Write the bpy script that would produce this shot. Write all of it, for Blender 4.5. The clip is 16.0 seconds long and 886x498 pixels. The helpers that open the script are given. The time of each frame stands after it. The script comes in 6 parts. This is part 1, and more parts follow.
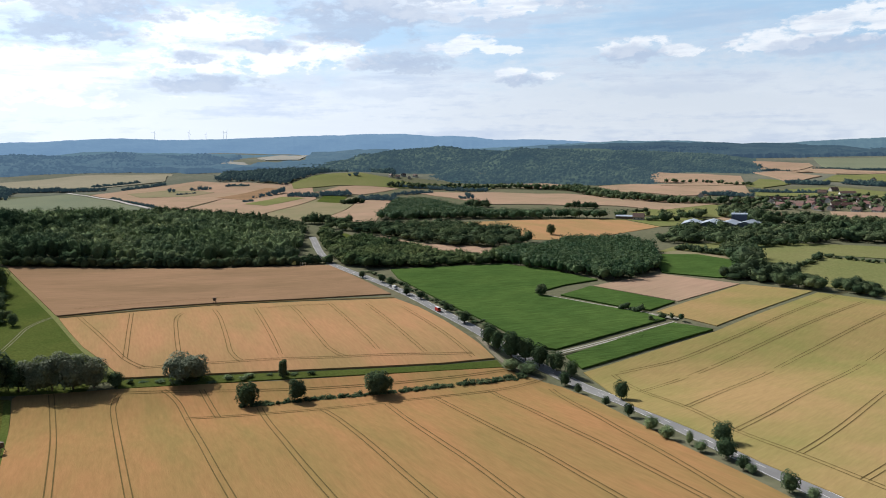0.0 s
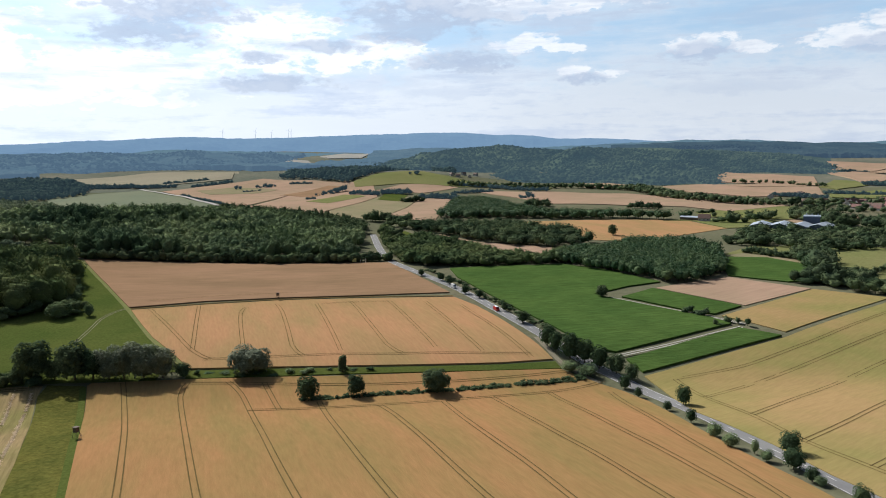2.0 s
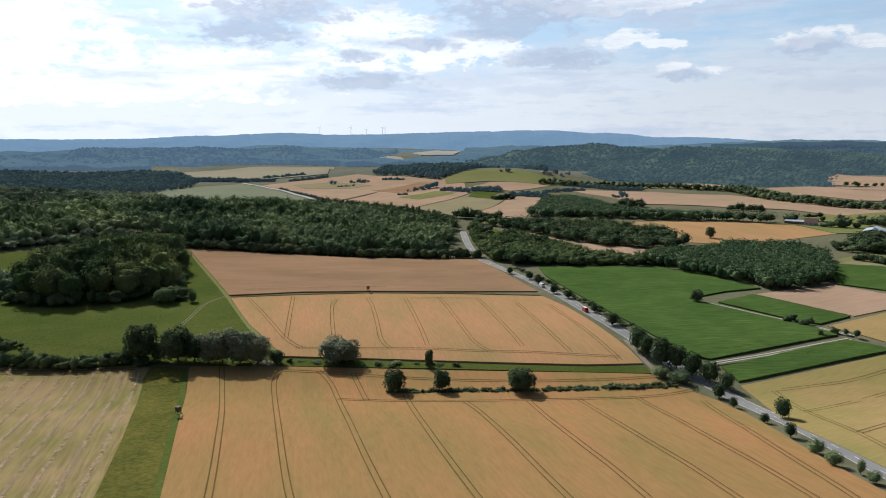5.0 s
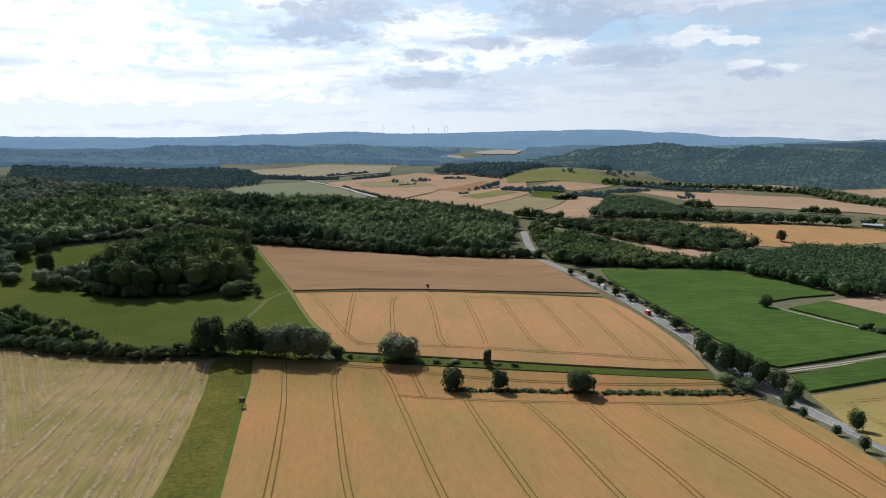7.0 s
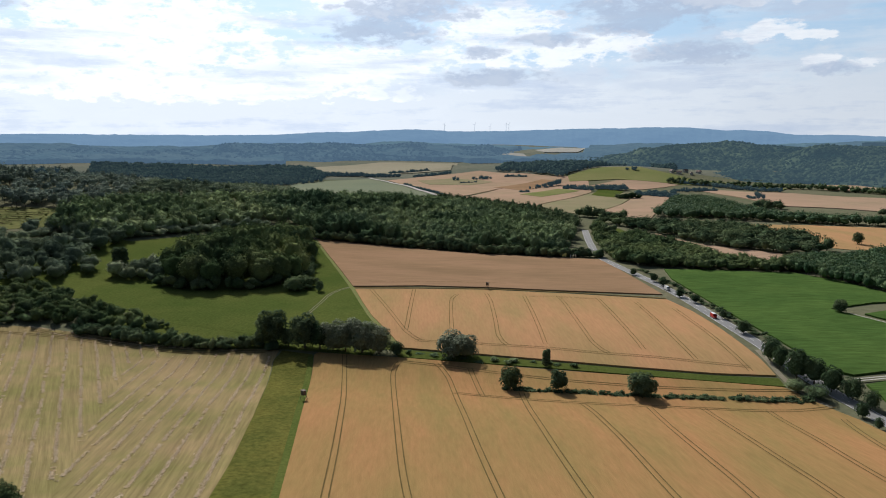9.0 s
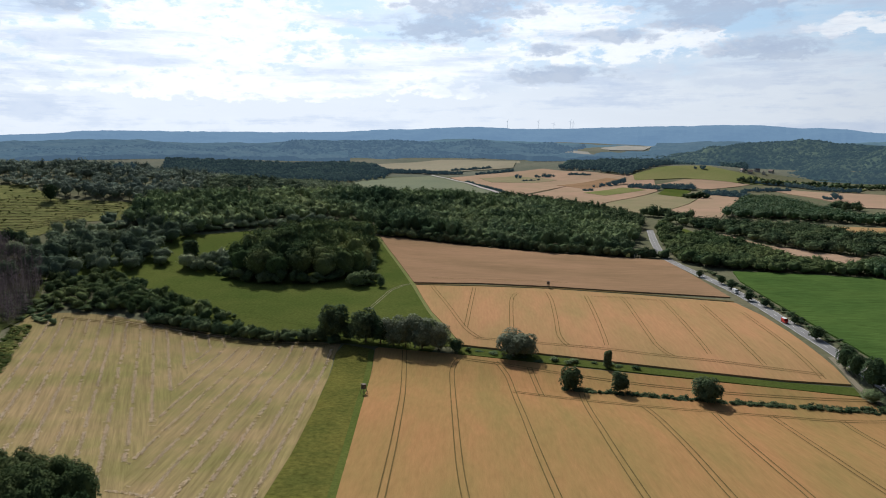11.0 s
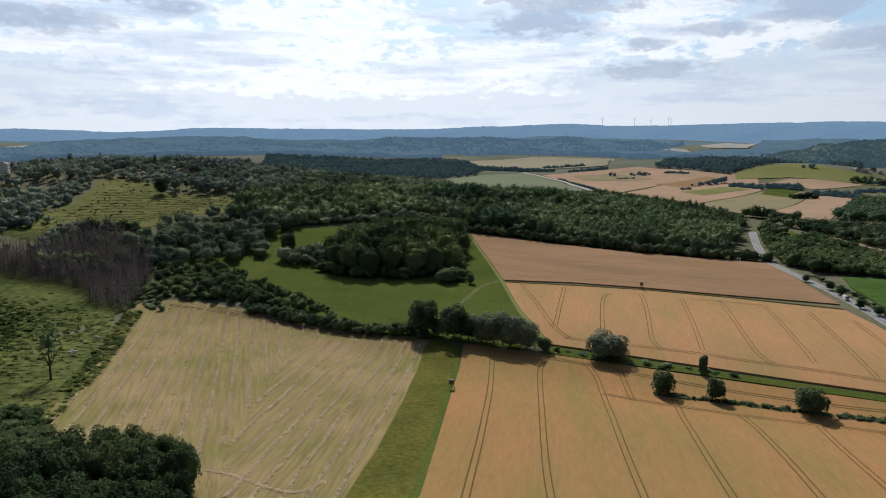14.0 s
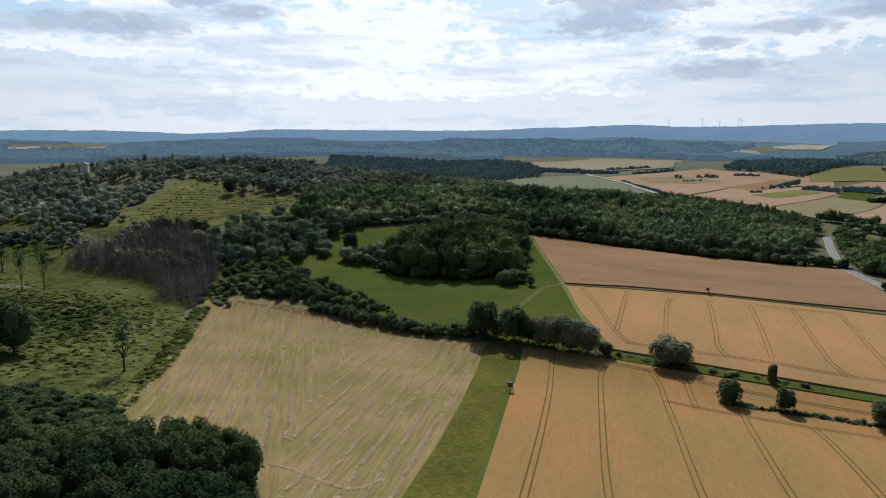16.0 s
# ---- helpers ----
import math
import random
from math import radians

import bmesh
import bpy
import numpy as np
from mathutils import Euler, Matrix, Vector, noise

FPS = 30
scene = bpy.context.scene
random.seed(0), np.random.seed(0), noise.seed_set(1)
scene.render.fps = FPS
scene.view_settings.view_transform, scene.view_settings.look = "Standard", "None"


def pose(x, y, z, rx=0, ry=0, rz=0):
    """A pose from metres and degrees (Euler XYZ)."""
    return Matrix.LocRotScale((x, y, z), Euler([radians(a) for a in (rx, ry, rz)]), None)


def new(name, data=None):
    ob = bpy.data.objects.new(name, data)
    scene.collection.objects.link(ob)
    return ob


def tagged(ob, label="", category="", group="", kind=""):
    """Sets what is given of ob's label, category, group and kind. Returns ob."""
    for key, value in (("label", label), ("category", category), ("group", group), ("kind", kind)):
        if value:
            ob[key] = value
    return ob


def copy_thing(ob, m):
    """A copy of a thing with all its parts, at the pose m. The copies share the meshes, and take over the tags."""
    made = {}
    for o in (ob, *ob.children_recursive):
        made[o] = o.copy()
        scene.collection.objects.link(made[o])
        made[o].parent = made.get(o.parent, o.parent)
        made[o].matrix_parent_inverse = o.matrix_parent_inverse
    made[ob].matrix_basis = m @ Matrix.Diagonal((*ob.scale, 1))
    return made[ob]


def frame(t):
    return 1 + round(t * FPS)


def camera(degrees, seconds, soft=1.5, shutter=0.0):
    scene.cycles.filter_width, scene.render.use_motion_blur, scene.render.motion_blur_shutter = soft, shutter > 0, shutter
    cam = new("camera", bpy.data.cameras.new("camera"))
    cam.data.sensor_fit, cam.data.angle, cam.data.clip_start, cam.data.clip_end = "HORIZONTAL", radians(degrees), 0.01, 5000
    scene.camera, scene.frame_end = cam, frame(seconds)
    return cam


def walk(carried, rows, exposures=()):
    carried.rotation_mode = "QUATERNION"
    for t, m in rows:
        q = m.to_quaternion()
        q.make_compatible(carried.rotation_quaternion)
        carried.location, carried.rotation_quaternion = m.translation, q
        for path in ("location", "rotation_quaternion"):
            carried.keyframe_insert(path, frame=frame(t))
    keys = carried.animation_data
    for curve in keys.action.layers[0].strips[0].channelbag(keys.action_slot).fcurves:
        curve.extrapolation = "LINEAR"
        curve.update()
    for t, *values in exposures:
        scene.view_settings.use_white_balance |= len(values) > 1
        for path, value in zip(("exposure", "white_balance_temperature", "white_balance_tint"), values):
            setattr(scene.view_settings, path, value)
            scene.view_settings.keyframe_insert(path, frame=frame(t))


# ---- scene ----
# A rolling farmland valley seen from a hovering drone that turns slowly to its left.

CAM_HEIGHT = 102.0
cam = camera(63.6, 16.0, soft=1.0)
ROWS = [(0, -9.62, -8.49, -0.72),
        (0.5, -8.45, -8.50, -0.72),
        (1, -7.22, -8.50, -0.66),
        (1.5, -6.06, -8.53, -0.65),
        (2, -4.82, -8.53, -0.63),
        (2.5, -3.65, -8.57, -0.56),
        (3, -2.42, -8.59, -0.49),
        (3.5, -1.25, -8.61, -0.38),
        (4, 0.00, -8.65, -0.30),
        (6.5, 5.98, -8.74, -0.00),
        (7, 7.26, -8.76, 0.02),
        (7.5, 8.42, -8.81, 0.03),
        (8, 9.68, -8.85, 0.04),
        (10.5, 15.78, -9.08, 0.14),
        (11, 17.07, -9.14, 0.19),
        (11.5, 18.24, -9.21, 0.17),
        (12, 19.50, -9.25, 0.24),
        (12.5, 20.66, -9.30, 0.18),
        (13, 21.91, -9.33, 0.14),
        (13.5, 23.09, -9.38, 0.15),
        (14, 24.37, -9.39, 0.15),
        (14.5, 25.56, -9.39, 0.13),
        (15, 26.82, -9.34, 0.10),
        (15.5, 28.01, -9.33, 0.13),
        (16, 29.27, -9.30, 0.10)]
walk(cam, [(t, pose(0, 0, CAM_HEIGHT, 0, 0, yaw) @ pose(0, 0, 0, 90 + pitch, 0, 0) @ pose(0, 0, 0, 0, 0, roll))
           for t, yaw, pitch, roll in ROWS],
     exposures=[(0, 0.04, 6350, 10), (4, -0.02, 6350, 10), (8, -0.11, 6350, 10), (12, -0.17, 6350, 10), (16, -0.24, 6350, 10)])

# ---- light ----
SUN_YAW, SUN_ELEV = 32.5, 38.0
sun_data = bpy.data.lights.new("sun", "SUN")
sun_data.energy, sun_data.angle, sun_data.color = 5.0, radians(0.6), (1.0, 0.95, 0.89)
sun = new("sun", sun_data)
sun.matrix_world = pose(0, 0, 300, 0, 0, SUN_YAW) @ pose(0, 0, 0, -(90 - SUN_ELEV), 0, 0)


# clouds as bearing, rise, half width and half height in degrees
GREY_CLOUDS = ((16.9, 8.0, 4.9, 1.25), (15.0, 9.6, 6.5, 1.3), (-3.9, 9.7, 7.0, 1.7), (-10.0, 11.2, 7.0, 0.7), (-6.2, 6.1, 4.9, 0.95), (-1.5, 8.0, 4.0, 0.6),
               (9.2, 6.5, 2.2, 0.5), (8.4, 4.6, 5.0, 0.7), (-23.9, 6.4, 3.2, 0.85), (-37.6, 6.3, 4.5, 0.7), (-15.9, 4.7, 2.2, 0.5), (53.5, 7.5, 5.4, 1.0), (48.5, 9.6, 2.5, 0.9), (44.5, 8.7, 3.0, 0.7), (4.0, 7.3, 3.2, 0.6))
FAINT_CLOUDS = ((48.5, 5.2, 3.0, 0.7), (41.7, 3.9, 2.4, 0.5), (14.6, 3.6, 3.6, 0.6), (24.0, 5.0, 3.0, 0.7), (1.0, 4.6, 5.0, 0.7), (-30.0, 8.6, 5.4, 0.8), (-27.0, 3.8, 6.0, 0.6), (-5.0, 3.8, 5.0, 0.5), (56.4, 3.2, 5.4, 0.6))
WHITE_CLOUDS = ((8.5, 8.6, 5.6, 1.6), (6.0, 6.4, 7.0, 1.0), (-10.6, 7.2, 1.8, 0.6), (-12.4, 7.5, 1.9, 0.7), (-14.3, 7.0, 1.4, 0.4), (-22.6, 6.8, 1.9, 0.6), (-25.0, 7.1, 2.0, 0.6), (-27.4, 6.6, 1.8, 0.4),
                (-34.0, 6.9, 2.6, 0.7), (-37.5, 7.7, 3.0, 0.9), (-41.0, 7.9, 3.0, 1.1), (-15.2, 5.2, 1.5, 0.5), (-17.4, 5.0, 1.5, 0.35), (-0.1, 6.9, 4.1, 1.2), (17.0, 9.9, 6.0, 0.9),
                (34.5, 8.0, 9.0, 2.6), (39.0, 6.0, 13.6, 2.6), (55.4, 9.2, 6.0, 0.8), (20.0, 5.3, 8.6, 1.6), (-10.0, 10.3, 9.0, 1.0), (30.0, 3.6, 16.0, 1.0), (53.0, 6.0, 9.0, 0.9))


def build_world():
    world = bpy.data.worlds.new("world")
    scene.world = world
    world.use_nodes = True
    nt = world.node_tree
    nt.nodes.clear()
    N, K = nt.nodes.new, nt.links.new
    sky = N("ShaderNodeTexSky")
    sky.sky_type, sky.sun_disc = "NISHITA", False
    sky.sun_elevation, sky.sun_rotation = radians(SUN_ELEV), radians(-SUN_YAW)
    sky.dust_density = 2.0
    co = N("ShaderNodeTexCoord")
    sep = N("ShaderNodeSeparateXYZ")
    K(co.outputs["Generated"], sep.inputs[0])

    def math_node(op, a, b=None, c=None, clamp=False):
        m = N("ShaderNodeMath")
        m.operation, m.use_clamp = op, clamp
        for i, v in enumerate((a, b, c)):
            if v is None:
                continue
            if isinstance(v, (int, float)):
                m.inputs[i].default_value = v
            else:
                K(v, m.inputs[i])
        return m.outputs[0]

    def noise_node(vec, scale, detail, rough, w=0.0):
        n = N("ShaderNodeTexNoise")
        n.noise_dimensions = "4D"
        n.inputs["W"].default_value = w
        n.inputs["Scale"].default_value, n.inputs["Detail"].default_value = scale, detail
        n.inputs["Roughness"].default_value = rough
        K(vec, n.inputs["Vector"])
        return n.outputs["Fac"]

    def ramp(fac, lo, hi):
        m = N("ShaderNodeMapRange")
        m.interpolation_type = "SMOOTHSTEP"
        m.inputs["From Min"].default_value, m.inputs["From Max"].default_value = lo, hi
        K(fac, m.inputs["Value"])
        return m.outputs[0]

    def mix(fac, a, b):
        m = N("ShaderNodeMix")
        m.data_type = "RGBA"
        for s, v in ((m.inputs[0], fac), (m.inputs[6], a), (m.inputs[7], b)):
            if isinstance(v, (int, float)):
                s.default_value = v
            elif isinstance(v, tuple):
                s.default_value = v
            else:
                K(v, s)
        return m.outputs[2]

    deg = 57.2958
    yaw = math_node("MULTIPLY", math_node("ARCTAN2", math_node("MULTIPLY", sep.outputs[0], -1.0), sep.outputs[1]), deg)
    rise = math_node("MULTIPLY", math_node("ARCSINE", sep.outputs[2]), deg)

    def flat(across, up):
        v = N("ShaderNodeCombineXYZ")
        K(math_node("MULTIPLY", yaw, across), v.inputs[0])
        K(math_node("MULTIPLY", rise, up), v.inputs[1])
        return v.outputs[0]

    puff = noise_node(flat(0.1, 0.27), 0.9, 8.0, 0.6, 3.1)
    curl = noise_node(flat(0.1, 0.2), 4.4, 10.0, 0.6, 8.4)
    wisp = noise_node(flat(0.1, 0.26), 6.5, 10.0, 0.62, 1.7)
    rags = math_node("MULTIPLY_ADD", curl, 0.6, math_node("MULTIPLY", wisp, 0.4))
    streak = noise_node(flat(0.05, 0.45), 1.6, 9.0, 0.6, 5.2)
    yaw2 = math_node("ADD", yaw, math_node("MULTIPLY", math_node("SUBTRACT", puff, 0.5), 5.0))
    rise2 = math_node("ADD", rise, math_node("MULTIPLY", math_node("SUBTRACT", curl, 0.5), 1.1))

    def bank(rows):
        """How deep a direction lies within the nearest of some clouds at (bearing, rise, half width, half height)."""
        top = None
        for a, e, w, h in rows:
            da = math_node("DIVIDE", math_node("SUBTRACT", yaw2, a), w)
            de = math_node("DIVIDE", math_node("SUBTRACT", rise2, e), h)
            far = math_node("SUBTRACT", 1.0, math_node("ADD", math_node("MULTIPLY", da, da), math_node("MULTIPLY", de, de)))
            top = far if top is None else math_node("MAXIMUM", top, far)
        return math_node("MAXIMUM", top, -2.0)

    def torn(depth, fac, amount, lo, hi):
        return ramp(math_node("ADD", depth, math_node("MULTIPLY", math_node("SUBTRACT", fac, 0.5), amount)), lo, hi)

    grey = torn(bank(GREY_CLOUDS), rags, 7.0, -0.2, 0.85)
    faint = torn(bank(FAINT_CLOUDS), rags, 6.5, -0.4, 1.2)
    white = torn(bank(WHITE_CLOUDS), rags, 9.0, -0.3, 0.55)
    spread_fac = ramp(rise, 45.0, 14.0)
    glow = ramp(math_node("ABSOLUTE", math_node("SUBTRACT", yaw, SUN_YAW)), 62.0, 6.0)
    veil = math_node("MULTIPLY", ramp(math_node("ADD", math_node("MULTIPLY", puff, 0.45), math_node("MULTIPLY", streak, 0.6)), 0.45, 0.62), spread_fac)
    haze = ramp(rise, 8.5, 0.0)
    pale = mix(math_node("MULTIPLY", ramp(rise, 30.0, 8.0), 0.85), sky.outputs[0], (4.7, 6.8, 9.1, 1))
    col = mix(math_node("MULTIPLY", haze, 0.85), pale, (6.5, 7.35, 8.4, 1))
    low = ramp(math_node("ADD", math_node("MULTIPLY", math_node("SUBTRACT", 6.4, rise), 0.4), math_node("MULTIPLY", math_node("SUBTRACT", rags, 0.5), 5.0)), -0.4, 1.2)
    col = mix(math_node("MULTIPLY", low, 0.62), col, (7.9, 8.25, 8.75, 1))
    col = mix(math_node("MULTIPLY", veil, 0.5), col, (8.0, 8.6, 9.3, 1))
    col = mix(math_node("MULTIPLY", white, math_node("MULTIPLY_ADD", ramp(wisp, 0.3, 0.6), 0.35, 0.65)), col, (9.3, 9.7, 10.2, 1))
    strips = math_node("MULTIPLY", ramp(math_node("MULTIPLY_ADD", streak, 0.65, math_node("MULTIPLY", rags, 0.35)), 0.49, 0.6), math_node("MULTIPLY", spread_fac, 0.8))
    shade = math_node("MULTIPLY", math_node("MAXIMUM", math_node("MAXIMUM", grey, math_node("MULTIPLY", faint, 0.5)), strips), math_node("MULTIPLY_ADD", ramp(curl, 0.62, 0.36), 0.35, 0.62))
    col = mix(shade, col, (5.0, 5.95, 7.6, 1))
    lit = N("ShaderNodeVectorMath")
    lit.operation = "SCALE"
    K(col, lit.inputs[0])
    away = ramp(math_node("ABSOLUTE", math_node("SUBTRACT", yaw, SUN_YAW)), 80.0, 140.0)
    K(math_node("ADD", math_node("MULTIPLY_ADD", away, -0.72, 0.94), math_node("MULTIPLY", math_node("MULTIPLY", glow, ramp(rise, 45.0, 10.0)), math_node("MULTIPLY_ADD", grey, -0.2, 0.32))), lit.inputs["Scale"])
    col = lit.outputs[0]
    bg, out = N("ShaderNodeBackground"), N("ShaderNodeOutputWorld")
    bg.inputs["Strength"].default_value = 0.1
    K(col, bg.inputs["Color"])
    K(bg.outputs[0], out.inputs["Surface"])


build_world()


# ---- materials ----
def material(name, colours, scale=0.02, fine=1.5, rough=0.9, bump=0.3, bump_scale=2.0, stretch=(1, 1, 1), turn=0.0,
             grain=0.35, tint=0.0, translucent=0.0, island=0.0, gloss=0.0, bands=None):
    """Two colours mixed by broad patches, with fine grain and relief over them."""
    mat = bpy.data.materials.new(name)
    mat.use_nodes = True
    nt = mat.node_tree
    N, K = nt.nodes.new, nt.links.new
    bsdf = nt.nodes["Principled BSDF"]
    geo = N("ShaderNodeNewGeometry")
    mp = N("ShaderNodeMapping")
    mp.inputs["Rotation"].default_value = (0, 0, radians(turn))
    mp.vector_type = "TEXTURE"
    mp.inputs["Scale"].default_value = [1 / v for v in stretch]
    K(geo.outputs["Position"], mp.inputs["Vector"])

    def noise_of(vec, s, detail, r=0.55):
        n = N("ShaderNodeTexNoise")
        n.inputs["Scale"].default_value, n.inputs["Detail"].default_value, n.inputs["Roughness"].default_value = s, detail, r
        K(vec, n.inputs["Vector"])
        return n.outputs["Fac"]

    def spread(fac, lo, hi, a=0.0, b=1.0):
        m = N("ShaderNodeMapRange")
        m.inputs["From Min"].default_value, m.inputs["From Max"].default_value = lo, hi
        m.inputs["To Min"].default_value, m.inputs["To Max"].default_value = a, b
        K(fac, m.inputs["Value"])
        return m.outputs[0]

    where = geo.outputs["Position"]
    if bands:
        long = N("ShaderNodeMapping")
        long.vector_type = "TEXTURE"
        long.inputs["Rotation"].default_value = (0, 0, radians(turn))
        long.inputs["Scale"].default_value = [1 / v for v in (*bands, 1)]
        K(where, long.inputs["Vector"])
        where = long.outputs[0]
    broad = noise_of(where, scale, 5, 0.6)
    small = noise_of(mp.outputs[0], fine, 6, 0.65)
    m = N("ShaderNodeMix")
    m.data_type = "RGBA"
    m.inputs[6].default_value, m.inputs[7].default_value = (*colours[0], 1), (*colours[1], 1)
    K(spread(broad, 0.35, 0.65), m.inputs[0])
    hsv = N("ShaderNodeHueSaturation")
    K(m.outputs[2], hsv.inputs["Color"])
    value = spread(small, 0.25, 0.75, 1 - grain, 1 + grain)
    for kind, amount in (("tint", tint), ("island", island)):
        if amount:
            if kind == "tint":
                a = N("ShaderNodeAttribute")
                a.attribute_name = "tint"
                source = a.outputs["Fac"]
            else:
                source = geo.outputs["Random Per Island"]
            mul = N("ShaderNodeMath")
            mul.operation = "MULTIPLY"
            K(value, mul.inputs[0])
            K(spread(source, 0, 1, 1 - amount, 1 + amount), mul.inputs[1])
            value = mul.outputs[0]
            if kind == "tint":
                K(spread(source, 0, 1, 0.5 + 0.035, 0.5 - 0.025), hsv.inputs["Hue"])
    K(value, hsv.inputs["Value"])
    K(hsv.outputs[0], bsdf.inputs["Base Color"])
    bsdf.inputs["Roughness"].default_value = rough
    bsdf.inputs["Specular IOR Level"].default_value = gloss
    if bump:
        b = N("ShaderNodeBump")
        b.inputs["Strength"].default_value = bump
        b.inputs["Distance"].default_value = 0.3
        K(noise_of(mp.outputs[0], bump_scale, 4), b.inputs["Height"])
        K(b.outputs[0], bsdf.inputs["Normal"])
    if translucent:
        tr, mx = N("ShaderNodeBsdfTranslucent"), N("ShaderNodeMixShader")
        K(hsv.outputs[0], tr.inputs["Color"])
        mx.inputs[0].default_value = translucent
        K(bsdf.outputs[0], mx.inputs[1])
        K(tr.outputs[0], mx.inputs[2])
        K(mx.outputs[0], nt.nodes["Material Output"].inputs["Surface"])
    return mat


WHEAT = material("ripe_wheat", ((0.325, 0.18, 0.081), (0.245, 0.174, 0.069)), 0.05, 0.6, grain=0.13, bands=(0.22, 1), stretch=(0.18, 1.3, 1), turn=105, bump=0.3)
# Ripe wheat again, with distance haze painted into a paler, bluer colour.
WHEAT_HAZY = material("hazy_ripe_wheat", ((0.4025, 0.2277, 0.1166), (0.3162, 0.2186, 0.1011)), 0.04, 0.6, grain=0.12, bands=(0.3, 1), stretch=(0.18, 1.3, 1), turn=105, bump=0.3)
WHEAT_DARK = material("dark_ripe_wheat", ((0.295, 0.187, 0.112), (0.235, 0.155, 0.09)), 0.03, 0.5, grain=0.2, stretch=(0.08, 1.5, 1), turn=8, bands=(0.35, 1))
# Pale wheat; its raised blue is haze put into the base colour.
WHEAT_PALE_HAZY = material("pale_hazy_wheat", ((0.371, 0.2524, 0.1782), (0.3021, 0.2287, 0.1512)), 0.012, 0.25, grain=0.14, stretch=(0.1, 1, 1), turn=30)
# Farthest crops: distance haze is mixed into these two base colours.
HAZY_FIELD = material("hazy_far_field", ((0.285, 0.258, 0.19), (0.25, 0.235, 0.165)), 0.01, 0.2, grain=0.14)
FAINT_HAZE_FIELD = material("haze_pale_field", ((0.34, 0.325, 0.29), (0.28, 0.285, 0.26)), 0.008, 0.1, grain=0.12)
OLIVE = material("olive_crop", ((0.261, 0.217, 0.136), (0.209, 0.2, 0.113)), 0.012, 0.3, grain=0.14, stretch=(0.1, 1, 1), turn=30)
BARLEY = material("yellow_barley", ((0.34, 0.232, 0.108), (0.235, 0.216, 0.077)), 0.014, 0.6, grain=0.11, stretch=(0.18, 1.3, 1), turn=34, bump=0.3)
STUBBLE = material("cut_stubble", ((0.27, 0.2, 0.106), (0.185, 0.166, 0.066)), 0.03, 0.6, grain=0.36, stretch=(0.02, 1.6, 1), turn=109)
STUBBLE_LEFT = material("cut_stubble_slanting", ((0.27, 0.2, 0.106), (0.185, 0.166, 0.066)), 0.03, 0.6, grain=0.36, stretch=(0.02, 1.6, 1), turn=129)
STRAW = material("straw", ((0.7, 0.58, 0.42), (0.56, 0.46, 0.32)), 0.3, 1.5, grain=0.3, translucent=0.35)
# Soil with the shade of wheel grooves and crop edges in its colour.
SHADED_SOIL = material("shaded_bare_soil", ((0.135, 0.098, 0.042), (0.105, 0.08, 0.034)), 0.2, 1.5, grain=0.35)
FAINT_SOIL = material("trodden_crop", ((0.21, 0.145, 0.07), (0.175, 0.13, 0.06)), 0.2, 1.5, grain=0.3)
GRASS = material("meadow_grass", ((0.062, 0.0885, 0.0215), (0.0915, 0.109, 0.029)), 0.02, 0.8, grain=0.3)
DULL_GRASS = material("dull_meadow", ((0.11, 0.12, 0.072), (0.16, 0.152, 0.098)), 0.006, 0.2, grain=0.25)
# Far ground greyed: haze put into the meadow's base colour.
HAZE_MEADOW = material("haze_grey_meadow", ((0.12, 0.135, 0.105), (0.17, 0.17, 0.13)), 0.006, 0.1, grain=0.2)
GRASS_DARK = material("long_grass", ((0.118, 0.112, 0.029), (0.078, 0.085, 0.022)), 0.05, 0.6, grain=0.45, bump=0.8, bump_scale=0.8)
PASTURE = material("dry_pasture", ((0.15, 0.172, 0.062), (0.19, 0.19, 0.08)), 0.01, 0.5, grain=0.22)
GREYGREEN = material("grey_green_crop", ((0.165, 0.191, 0.131), (0.191, 0.209, 0.139)), 0.01, 0.3, grain=0.12)
MAIZE = material("maize_leaves", ((0.05, 0.094, 0.025), (0.072, 0.122, 0.032)), 0.02, 0.6, grain=0.4, stretch=(0.15, 1.5, 1), turn=8, bump=1.0, bump_scale=0.6)
ROUGH = material("rough_weeds", ((0.06, 0.078, 0.027), (0.112, 0.122, 0.043)), 0.03, 0.22, grain=0.6, bump=0.9, bump_scale=0.4)
ASPHALT = material("asphalt", ((0.174, 0.174, 0.174), (0.226, 0.226, 0.217)), 0.05, 3.0, grain=0.15, bump=0.1, gloss=0.12, rough=0.7)
GRAVEL = material("gravel_track", ((0.261, 0.235, 0.174), (0.209, 0.191, 0.139)), 0.1, 2.0, grain=0.25)
PALE_TRACK = material("pale_concrete_track", ((0.479, 0.461, 0.418), (0.392, 0.374, 0.331)), 0.1, 1.0, grain=0.15)
PAINT = material("white_paint", ((0.75, 0.75, 0.73), (0.62, 0.62, 0.6)), 0.5, 4.0, grain=0.1, bump=0)
LEAF = material("leaves", ((0.081, 0.123, 0.069), (0.205, 0.257, 0.122)), 0.014, 0.8, grain=0.3, tint=0.42, island=0.22, translucent=0.1, bump=0, gloss=0.0, rough=0.9)
# Leaves on the hill, lightened and blued to paint in the air's haze.
LEAF_HILL_HAZE = material("hazy_hillside_leaves", ((0.125, 0.165, 0.14), (0.26, 0.3, 0.225)), 0.014, 0.8, grain=0.22, tint=0.4, island=0.22, translucent=0.1, bump=0, gloss=0.0, rough=0.9)
LEAF_DARK = material("dark_leaves", ((0.055, 0.084, 0.047), (0.112, 0.146, 0.07)), 0.03, 0.8, grain=0.22, tint=0.3, island=0.22, translucent=0.1, bump=0, gloss=0.0, rough=0.9)
